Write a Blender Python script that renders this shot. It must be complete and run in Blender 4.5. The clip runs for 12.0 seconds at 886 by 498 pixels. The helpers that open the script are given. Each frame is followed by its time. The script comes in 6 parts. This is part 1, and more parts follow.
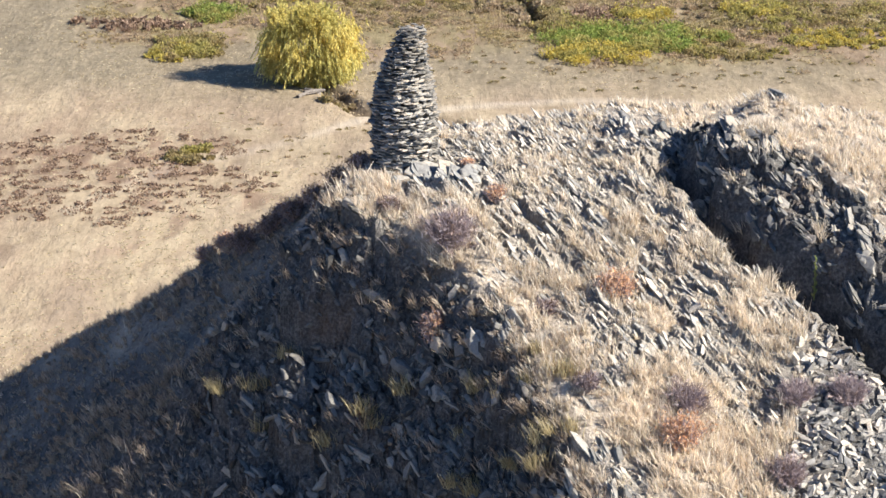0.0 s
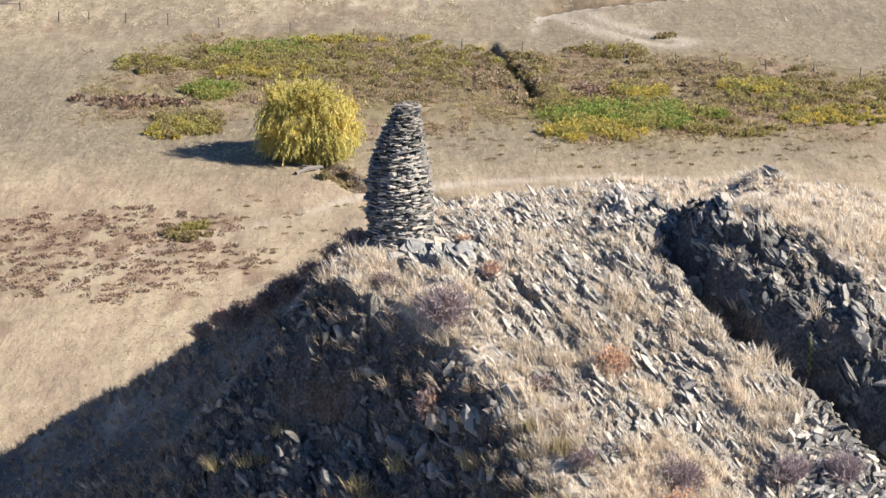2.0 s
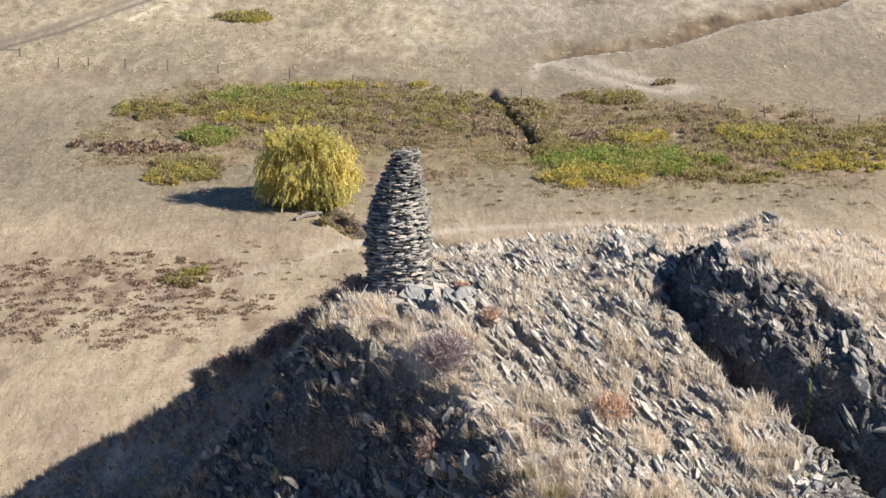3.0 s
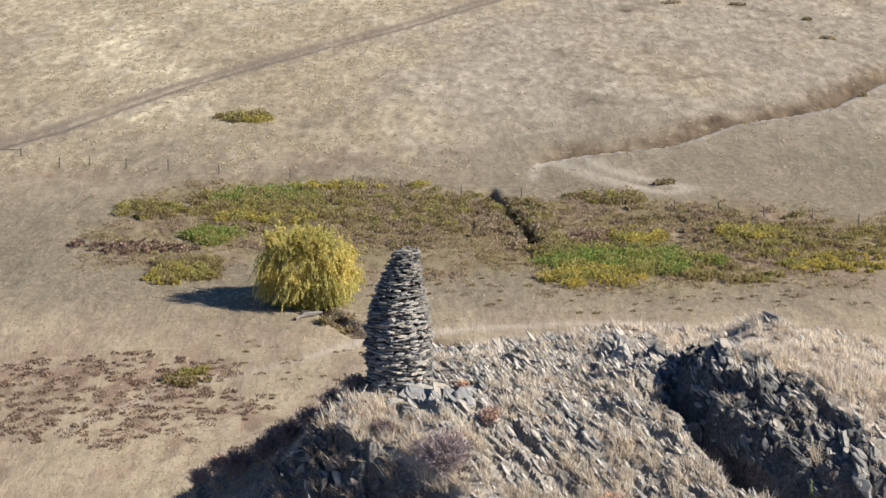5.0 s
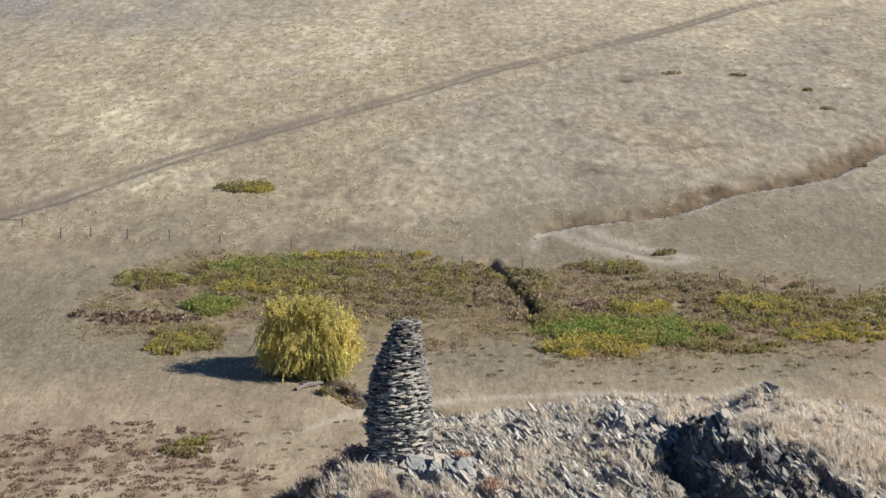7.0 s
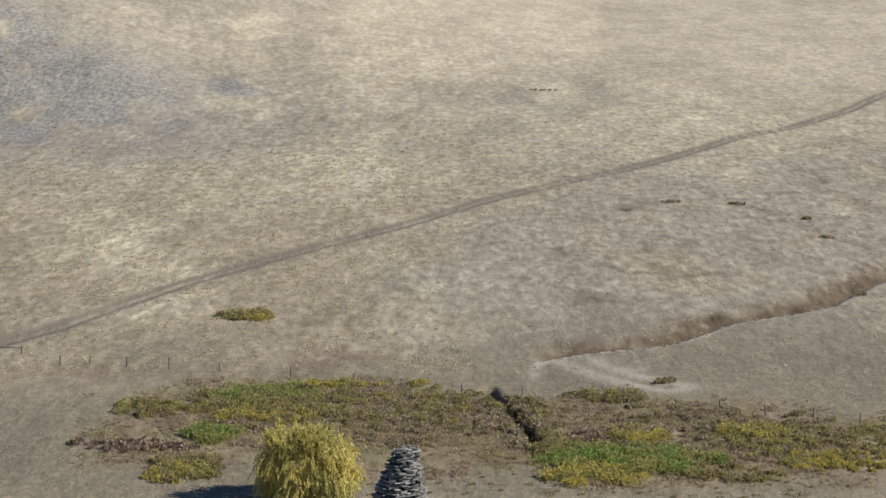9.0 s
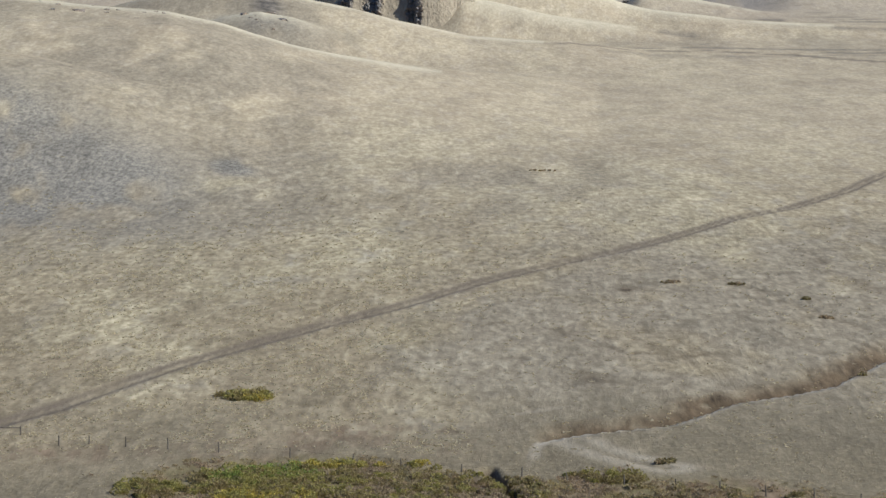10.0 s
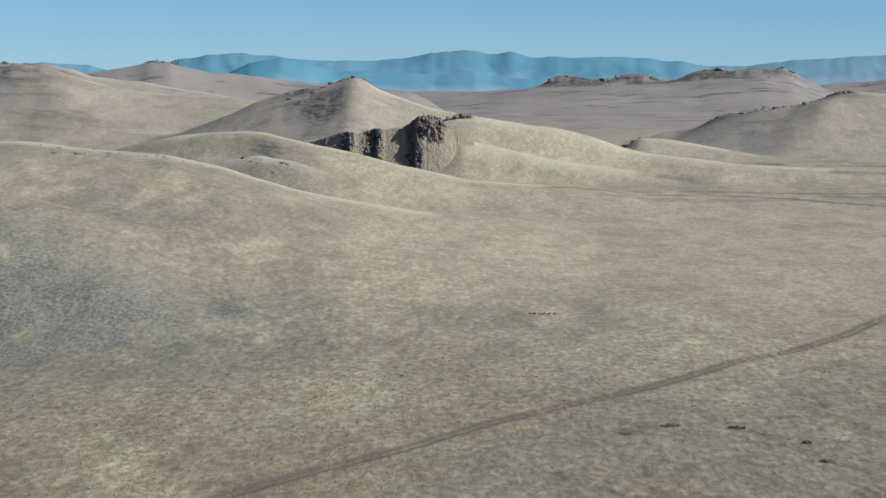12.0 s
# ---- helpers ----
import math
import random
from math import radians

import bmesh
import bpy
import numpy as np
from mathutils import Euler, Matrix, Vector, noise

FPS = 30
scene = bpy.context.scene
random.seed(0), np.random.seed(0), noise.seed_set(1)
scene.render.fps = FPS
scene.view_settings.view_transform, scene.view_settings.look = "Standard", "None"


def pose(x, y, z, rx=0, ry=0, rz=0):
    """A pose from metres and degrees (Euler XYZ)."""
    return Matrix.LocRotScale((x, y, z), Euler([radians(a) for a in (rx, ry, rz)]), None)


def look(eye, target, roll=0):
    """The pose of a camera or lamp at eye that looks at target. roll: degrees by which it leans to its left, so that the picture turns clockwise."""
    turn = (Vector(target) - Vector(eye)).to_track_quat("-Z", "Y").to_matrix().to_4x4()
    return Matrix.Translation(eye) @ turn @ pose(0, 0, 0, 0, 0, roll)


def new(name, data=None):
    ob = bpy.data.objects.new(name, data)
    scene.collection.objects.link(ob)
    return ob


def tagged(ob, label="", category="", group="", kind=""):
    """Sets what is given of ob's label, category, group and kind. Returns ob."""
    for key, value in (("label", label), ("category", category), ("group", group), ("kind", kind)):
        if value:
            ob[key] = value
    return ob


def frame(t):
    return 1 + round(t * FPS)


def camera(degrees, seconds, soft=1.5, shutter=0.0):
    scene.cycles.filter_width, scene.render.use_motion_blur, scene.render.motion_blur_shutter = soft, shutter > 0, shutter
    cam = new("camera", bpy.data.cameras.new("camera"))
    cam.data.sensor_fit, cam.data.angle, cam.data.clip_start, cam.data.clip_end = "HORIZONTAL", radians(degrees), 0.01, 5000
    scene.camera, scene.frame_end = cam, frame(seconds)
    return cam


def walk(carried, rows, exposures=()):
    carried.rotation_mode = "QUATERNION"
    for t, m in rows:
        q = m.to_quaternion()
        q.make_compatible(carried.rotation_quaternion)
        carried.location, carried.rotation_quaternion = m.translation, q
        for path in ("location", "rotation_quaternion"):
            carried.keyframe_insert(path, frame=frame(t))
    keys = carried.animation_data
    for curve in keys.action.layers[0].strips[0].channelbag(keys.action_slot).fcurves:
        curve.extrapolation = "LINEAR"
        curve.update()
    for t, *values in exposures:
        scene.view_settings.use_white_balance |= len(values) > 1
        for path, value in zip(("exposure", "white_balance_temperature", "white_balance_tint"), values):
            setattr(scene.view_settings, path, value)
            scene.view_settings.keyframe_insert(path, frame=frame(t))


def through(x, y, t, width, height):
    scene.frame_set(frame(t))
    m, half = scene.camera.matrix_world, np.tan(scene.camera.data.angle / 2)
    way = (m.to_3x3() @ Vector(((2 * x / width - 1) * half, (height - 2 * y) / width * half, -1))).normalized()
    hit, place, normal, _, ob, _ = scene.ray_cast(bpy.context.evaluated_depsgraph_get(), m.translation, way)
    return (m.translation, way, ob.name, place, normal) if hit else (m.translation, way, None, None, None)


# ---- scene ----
# A camera hovering beside a stone hill: it looks down at a stone cairn and tilts up to the horizon.
cam = camera(20.0, 12.0)
EYE_Z = 60.0
# seconds, sideways drift in metres, yaw, pitch, roll in degrees
ROWS = [
    (0.0, -0.071, 0.079, -18.437, 0.194),
    (0.5, -0.043, 0.070, -18.087, 0.227),
    (1.0, -0.025, 0.058, -17.610, 0.231),
    (1.5, -0.006, 0.045, -17.131, 0.218),
    (2.0, -0.007, 0.040, -16.690, 0.203),
    (2.5, -0.010, 0.014, -16.168, 0.168),
    (3.0, -0.012, 0.010, -15.640, 0.143),
    (5.0, -0.009, 0.010, -13.367, 0.117),
    (5.5, -0.012, 0.029, -12.936, 0.104),
    (6.0, -0.009, 0.032, -12.543, 0.094),
    (6.5, -0.002, 0.033, -12.163, 0.120),
    (8.5, 0.0, 0.022, -9.858, 0.095),
    (9.0, 0.0, 0.020, -8.848, 0.057),
    (9.5, 0.0, 0.015, -7.924, 0.054),
    (10.0, 0.0, 0.011, -7.019, 0.041),
    (10.5, 0.0, 0.011, -6.129, 0.027),
    (11.0, 0.0, 0.004, -5.301, -0.009),
    (11.5, 0.0, 0.0, -4.499, 0.001),
    (12.0, 0.0, 0.0, -3.749, 0.0),
]
walk(cam, [(t, pose(x, 0, EYE_Z, 90 + pitch, 0, yaw) @ pose(0, 0, 0, 0, 0, -roll)) for t, x, yaw, pitch, roll in ROWS],
     exposures=[(0.0, 1.42, 6600, 10), (2.5, 1.18, 6600, 11), (5.5, 0.82, 6450, 9), (9.5, 0.36, 6100, 5), (12.0, -0.04, 5850, 1)])

# ---------------------------------------------------------------- light
SUN_UP, SUN_AZ = 34.0, 107.0     # degrees above the ground; clockwise from straight ahead
world = bpy.data.worlds.new("sky")
scene.world = world
world.use_nodes = True
wn = world.node_tree.nodes
sky = wn.new("ShaderNodeTexSky")
sky.sky_type = "NISHITA"
sky.sun_disc = False
sky.sun_elevation = radians(SUN_UP)
sky.sun_rotation = radians(SUN_AZ)
sky.altitude = 1200
sky.air_density, sky.dust_density, sky.ozone_density = 0.7, 0.0, 7.5
wn["Background"].inputs["Strength"].default_value = 0.09
world.node_tree.links.new(sky.outputs[0], wn["Background"].inputs["Color"])
sun = new("sun", bpy.data.lights.new("sun", "SUN"))
sun.data.energy, sun.data.angle, sun.data.color = 5.0, radians(0.53), (1.0, 0.95, 0.87)
sun.matrix_world = look(
    (60 * math.sin(radians(SUN_AZ)), 47 + 60 * math.cos(radians(SUN_AZ)), 46 + 60 * math.tan(radians(SUN_UP))), (0, 47, 46))

# ---------------------------------------------------------------- helpers
rng = np.random.default_rng(7)


def lattice(ix, iy, seed):
    n = (ix.astype(np.int64) * 374761393 + iy.astype(np.int64) * 668265263 + seed * 974711) & 0x7FFFFFFF
    n = ((n ^ (n >> 13)) * 1274126177) & 0x7FFFFFFF
    return ((n ^ (n >> 16)) & 0xFFFF) / 65535.0


def vnoise(x, y, seed=0):
    """Smooth value noise, 0 to 1, for arrays."""
    x, y = np.asarray(x, float), np.asarray(y, float)
    ix, iy = np.floor(x), np.floor(y)
    fx, fy = x - ix, y - iy
    fx, fy = fx * fx * (3 - 2 * fx), fy * fy * (3 - 2 * fy)
    a, b = lattice(ix, iy, seed), lattice(ix + 1, iy, seed)
    c, d = lattice(ix, iy + 1, seed), lattice(ix + 1, iy + 1, seed)
    return (a * (1 - fx) + b * fx) * (1 - fy) + (c * (1 - fx) + d * fx) * fy


def fbm(x, y, seed=0, octaves=4, gain=0.5):
    total, amp, norm = 0.0, 1.0, 0.0
    for k in range(octaves):
        total = total + amp * vnoise(x * 2 ** k, y * 2 ** k, seed + 17 * k)
        norm += amp
        amp *= gain
    return total / norm


def smoothstep(a, b, x):
    t = np.clip((x - a) / (b - a), 0, 1)
    return t * t * (3 - 2 * t)


def smin(a, b, k):
    h = np.clip(0.5 + 0.5 * (b - a) / k, 0, 1)
    return b * (1 - h) + a * h - k * h * (1 - h)


def smax(a, b, k):
    return -smin(-a, -b, k)


def off_line(x, y, pts):
    """Distance from each (x, y) to a polyline, and the way along it (0 to 1)."""
    best, along = np.full(np.shape(x), 1e9), np.zeros(np.shape(x))
    n = len(pts) - 1
    for k in range(n):
        (ax, ay), (bx, by) = pts[k][:2], pts[k + 1][:2]
        dx, dy = bx - ax, by - ay
        t = np.clip(((x - ax) * dx + (y - ay) * dy) / (dx * dx + dy * dy), 0, 1)
        d = np.hypot(x - ax - t * dx, y - ay - t * dy)
        along = np.where(d < best, (k + t) / n, along)
        best = np.minimum(best, d)
    return best, along


def mesh_from(name, verts, faces, smooth=True, mat=None):
    """A mesh from arrays of corners and of triangles or quads."""
    me = bpy.data.meshes.new(name)
    faces = np.asarray(faces, np.int32)
    k = faces.shape[1]
    me.vertices.add(len(verts))
    me.vertices.foreach_set("co", np.asarray(verts, np.float32).ravel())
    me.loops.add(faces.size)
    me.loops.foreach_set("vertex_index", faces.ravel())
    me.polygons.add(len(faces))
    me.polygons.foreach_set("loop_start", np.arange(0, faces.size, k, dtype=np.int32))
    me.polygons.foreach_set("use_smooth", np.full(len(faces), smooth))
    me.update(calc_edges=True)
    if mat:
        me.materials.append(mat)
    return me


def zone(me, name, values):
    """A named number at every corner of the mesh, for the materials."""
    at = me.attributes.new(name, "FLOAT", "POINT")
    at.data.foreach_set("value", np.asarray(values, np.float32).ravel())


def grid_faces(rows, cols):
    i = np.arange(rows - 1)[:, None] * cols + np.arange(cols - 1)[None, :]
    return np.stack([i, i + 1, i + cols + 1, i + cols], -1).reshape(-1, 4)


def part(name, data, parent, label=""):
    """A mesh object under a thing or under a part."""
    ob = new(name, data)
    ob.parent = parent
    return tagged(ob, label)


# ---------------------------------------------------------------- materials
class Nodes:
    """Short writing for a node material."""

    def __init__(self, name, rough=0.9, spec=0.25):
        self.mat = bpy.data.materials.new(name)
        self.mat.use_nodes = True
        self.tree = self.mat.node_tree
        self.bsdf = self.tree.nodes["Principled BSDF"]
        self.bsdf.inputs["Roughness"].default_value = rough
        self.bsdf.inputs["Specular IOR Level"].default_value = spec
        self.coord = self.add("ShaderNodeTexCoord").outputs["Object"]

    def add(self, kind):
        return self.tree.nodes.new(kind)

    def link(self, a, b):
        self.tree.links.new(a, b)

    def put(self, socket, value):
        if isinstance(value, bpy.types.NodeSocket):
            self.link(value, socket)
        elif isinstance(value, tuple) and len(value) == 3 and socket.type == "RGBA":
            socket.default_value = (*value, 1)
        else:
            socket.default_value = value

    def noise(self, scale, detail=4.0, rough=0.55, stretch=None, color=False):
        n = self.add("ShaderNodeTexNoise")
        n.inputs["Scale"].default_value = scale
        n.inputs["Detail"].default_value = detail
        n.inputs["Roughness"].default_value = rough
        src = self.coord
        if stretch:
            m = self.add("ShaderNodeMapping")
            m.inputs["Scale"].default_value = stretch
            self.link(src, m.inputs["Vector"])
            src = m.outputs[0]
        self.link(src, n.inputs["Vector"])
        return n.outputs["Color" if color else "Fac"]

    def ramp(self, fac, stops):
        r = self.add("ShaderNodeValToRGB")
        els = r.color_ramp.elements
        while len(els) < len(stops):
            els.new(0.5)
        for e, (p, c) in zip(els, stops):
            e.position = p
            e.color = (*c, 1) if isinstance(c, tuple) else (c, c, c, 1)
        self.link(fac, r.inputs[0])
        return r.outputs[0]

    def mix(self, fac, a, b, mode="MIX"):
        m = self.add("ShaderNodeMix")
        m.data_type = "RGBA"
        m.blend_type = mode
        self.put(m.inputs[0], fac)
        self.put(m.inputs[6], a)
        self.put(m.inputs[7], b)
        return m.outputs[2]

    def math(self, op, a, b=0.0):
        m = self.add("ShaderNodeMath")
        m.operation = op
        self.put(m.inputs[0], a)
        self.put(m.inputs[1], b)
        return m.outputs[0]

    def attr(self, name):
        a = self.add("ShaderNodeAttribute")
        a.attribute_name = name
        return a.outputs["Fac"]

    def island(self):
        return self.add("ShaderNodeNewGeometry").outputs["Random Per Island"]

    def piece(self):
        return self.add("ShaderNodeObjectInfo").outputs["Random"]

    def bump(self, height, strength=0.5, distance=0.02):
        b = self.add("ShaderNodeBump")
        b.inputs["Strength"].default_value = strength
        b.inputs["Distance"].default_value = distance
        self.link(height, b.inputs["Height"])
        self.link(b.outputs[0], self.bsdf.inputs["Normal"])

    def done(self, color, rough=None):
        self.put(self.bsdf.inputs["Base Color"], color)
        if rough is not None:
            self.put(self.bsdf.inputs["Roughness"], rough)
        return self.mat


def ground_mat():
    n = Nodes("dry_steppe", 0.95, 0.1)
    big = n.noise(0.030, 6, 0.62, stretch=(1, 0.40, 1))
    wide = n.noise(0.022, 5, 0.6, stretch=(1, 0.14, 1))
    mid = n.noise(0.16, 6, 0.66, stretch=(1, 0.32, 1))
    fine = n.noise(4.5, 4, 0.7)
    lump = n.noise(0.75, 5, 0.6, stretch=(1, 0.30, 1))
    tuft = n.math("ADD", n.math("ADD", n.math("MULTIPLY", lump, 0.50), n.math("MULTIPLY", n.noise(0.30, 5, 0.65, stretch=(1, 0.30, 1)), 0.34)), n.math("MULTIPLY", n.noise(2.3, 4, 0.7, stretch=(1, 0.5, 1)), 0.16))
    tuft = n.math("ADD", tuft, n.math("MULTIPLY", n.math("MULTIPLY", n.attr("afar"), 0.35), n.math("SUBTRACT", 0.49, tuft)))
    straw = n.ramp(tuft, [(0.37, (0.225, 0.180, 0.114)), (0.49, (0.412, 0.345, 0.224)), (0.59, (0.620, 0.530, 0.360))])
    brown = n.ramp(tuft, [(0.36, (0.160, 0.124, 0.080)), (0.49, (0.270, 0.216, 0.142)), (0.62, (0.420, 0.346, 0.236))])
    grey = n.ramp(tuft, [(0.36, (0.190, 0.164, 0.136)), (0.62, (0.395, 0.350, 0.292))])
    c = n.mix(n.ramp(n.math("ADD", n.math("MULTIPLY", big, 0.5), n.math("MULTIPLY", wide, 0.5)), [(0.42, 0.0), (0.58, 0.85)]), straw, brown)
    c = n.mix(n.ramp(mid, [(0.50, 0.0), (0.68, 0.7)]), c, grey)
    c = n.mix(n.attr("sere"), c, brown)
    # ground lightened with distance, in place of haze
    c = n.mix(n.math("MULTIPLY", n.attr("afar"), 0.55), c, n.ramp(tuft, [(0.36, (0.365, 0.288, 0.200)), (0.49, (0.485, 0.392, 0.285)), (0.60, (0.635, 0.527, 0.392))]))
    c = n.mix(n.attr("mauve"), c, n.ramp(tuft, [(0.36, (0.165, 0.134, 0.098)), (0.49, (0.258, 0.215, 0.158)), (0.62, (0.395, 0.337, 0.252))]))
    stones = n.noise(1.1, 5, 0.75, stretch=(1, 0.35, 1))
    c = n.mix(n.attr("scree"), c, n.ramp(stones, [(0.38, (0.080, 0.077, 0.075)), (0.5, (0.190, 0.178, 0.165)), (0.62, (0.340, 0.308, 0.258))]))
    marsh = n.ramp(tuft, [(0.36, (0.105, 0.086, 0.046)), (0.49, (0.190, 0.155, 0.084)), (0.62, (0.300, 0.242, 0.140))])
    grain = n.math("ADD", n.math("ADD", n.math("MULTIPLY", n.noise(1.7, 6, 0.78, stretch=(1, 0.45, 1)), 0.55), n.math("MULTIPLY", tuft, 0.25)), n.math("MULTIPLY", n.noise(0.5, 5, 0.7), 0.20))
    dry = n.mix(n.ramp(mid, [(0.42, 0.0), (0.58, 1.0)]), n.ramp(grain, [(0.36, (0.215, 0.164, 0.106)), (0.62, (0.405, 0.324, 0.216))]), n.ramp(grain, [(0.36, (0.165, 0.120, 0.080)), (0.62, (0.345, 0.262, 0.180))]))
    c = n.mix(n.attr("near"), c, dry)
    c = n.mix(n.math("MULTIPLY", n.attr("red"), 0.8), c, n.ramp(tuft, [(0.36, (0.115, 0.075, 0.050)), (0.6, (0.245, 0.165, 0.114))]))
    damp = n.ramp(grain, [(0.36, (0.105, 0.087, 0.058)), (0.49, (0.178, 0.146, 0.098)), (0.62, (0.285, 0.232, 0.157))])
    c = n.mix(n.attr("damp"), c, damp)
    c = n.mix(n.attr("marsh"), c, n.mix(n.ramp(mid, [(0.46, 0.0), (0.60, 1.0)]), marsh, n.ramp(tuft, [(0.36, (0.135, 0.095, 0.060)), (0.62, (0.290, 0.215, 0.145))])))
    c = n.mix(n.math("MULTIPLY", n.attr("pale"), n.ramp(tuft, [(0.2, 0.55), (0.6, 1.0)])), c,
              n.ramp(fine, [(0.3, (0.42, 0.36, 0.285)), (0.7, (0.55, 0.48, 0.385))]))
    c = n.mix(1.0, c, n.ramp(n.noise(0.085, 7, 0.72, stretch=(1, 0.26, 1)), [(0.36, 0.84), (0.50, 1.0), (0.64, 1.10)]), "MULTIPLY")
    c = n.mix(n.attr("track"), c, n.ramp(fine, [(0.3, (0.105, 0.082, 0.062)), (0.7, (0.215, 0.172, 0.130))]))
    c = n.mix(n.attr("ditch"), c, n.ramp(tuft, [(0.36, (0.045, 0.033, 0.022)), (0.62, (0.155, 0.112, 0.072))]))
    # far land greyed by distance, haze put into its colour
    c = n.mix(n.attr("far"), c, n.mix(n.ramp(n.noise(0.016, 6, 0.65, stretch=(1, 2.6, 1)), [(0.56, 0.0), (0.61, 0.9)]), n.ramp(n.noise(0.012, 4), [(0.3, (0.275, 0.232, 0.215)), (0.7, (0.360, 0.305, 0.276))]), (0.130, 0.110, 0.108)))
    # pale rim painted on the hill crests, as the sun would light them
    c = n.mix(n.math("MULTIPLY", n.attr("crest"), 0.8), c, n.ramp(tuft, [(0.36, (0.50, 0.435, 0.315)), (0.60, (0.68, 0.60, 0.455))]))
    c = n.mix(n.attr("rock"), c, n.ramp(n.noise(0.16, 6, 0.7), [(0.35, (0.04, 0.038, 0.038)), (0.65, (0.24, 0.205, 0.17))]))
    calm = n.math("SUBTRACT", 1.0, n.math("MULTIPLY", n.attr("afar"), 0.6))
    n.bump(n.math("MULTIPLY", n.math("ADD", n.math("MULTIPLY", tuft, 0.7), n.math("MULTIPLY", fine, 0.08)), calm), 1.0, 0.6)
    return n.done(c)


def hill_mat():
    n = Nodes("stony_turf", 0.92, 0.15)
    big = n.noise(0.5, 4, 0.6)
    mid = n.noise(2.6, 6, 0.65)
    fine = n.noise(16, 5, 0.7)
    turf = n.ramp(n.math("ADD", n.math("MULTIPLY", mid, 0.5), n.math("MULTIPLY", fine, 0.5)), [(0.36, (0.24, 0.196, 0.150)), (0.50, (0.43, 0.362, 0.282)), (0.62, (0.58, 0.50, 0.40))])
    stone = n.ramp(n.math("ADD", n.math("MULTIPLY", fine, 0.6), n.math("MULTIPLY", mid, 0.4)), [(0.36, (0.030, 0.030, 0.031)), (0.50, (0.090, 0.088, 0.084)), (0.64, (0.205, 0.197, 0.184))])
    # paler copy of the stone for the sunny side, its brightness put into the colour
    sunlit = n.ramp(n.math("ADD", n.math("MULTIPLY", fine, 0.5), n.math("MULTIPLY", mid, 0.5)), [(0.36, (0.165, 0.145, 0.118)), (0.50, (0.300, 0.265, 0.218)), (0.64, (0.450, 0.400, 0.330))])
    stone = n.mix(n.attr("sunlit"), stone, sunlit)
    c = n.mix(n.ramp(n.math("ADD", n.math("MULTIPLY", mid, 0.6), n.attr("rock")), [(0.34, 0.0), (0.62, 1.0)]), turf, stone)
    c = n.mix(n.ramp(big, [(0.5, 0.0), (0.75, 0.45)]), c, n.ramp(fine, [(0.3, (0.10, 0.06, 0.04)), (0.7, (0.27, 0.19, 0.13))]))
    n.bump(n.math("ADD", n.math("MULTIPLY", mid, 0.5), n.math("MULTIPLY", fine, 0.5)), 1.0, 0.14)
    return n.done(c)


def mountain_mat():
    n = Nodes("painted_haze_range", 1.0, 0.0)
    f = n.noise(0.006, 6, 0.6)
    # distance haze as base colour: blue, and paler towards the feet
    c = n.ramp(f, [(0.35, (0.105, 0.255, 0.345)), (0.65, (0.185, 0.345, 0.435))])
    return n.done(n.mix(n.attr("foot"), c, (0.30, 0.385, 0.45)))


# ---------------------------------------------------------------- the steppe, one sheet to the horizon
# crest lines of the hills: width of the picture's angle (degrees right of ahead), rise of the crest above the eye (degrees)
def hill(d0, front, back, line):
    return d0, front, back, np.array(line)


FINE_AZ = np.arange(-30, 30.001, 0.02)


def crest(az, line):
    """The crest line, rounded between its marks."""
    k = np.hanning(21)
    rise = np.interp(FINE_AZ, line[:, 0], line[:, 1])
    return np.interp(az, FINE_AZ, np.convolve(np.pad(rise, 10, mode="edge"), k / k.sum(), "valid"))


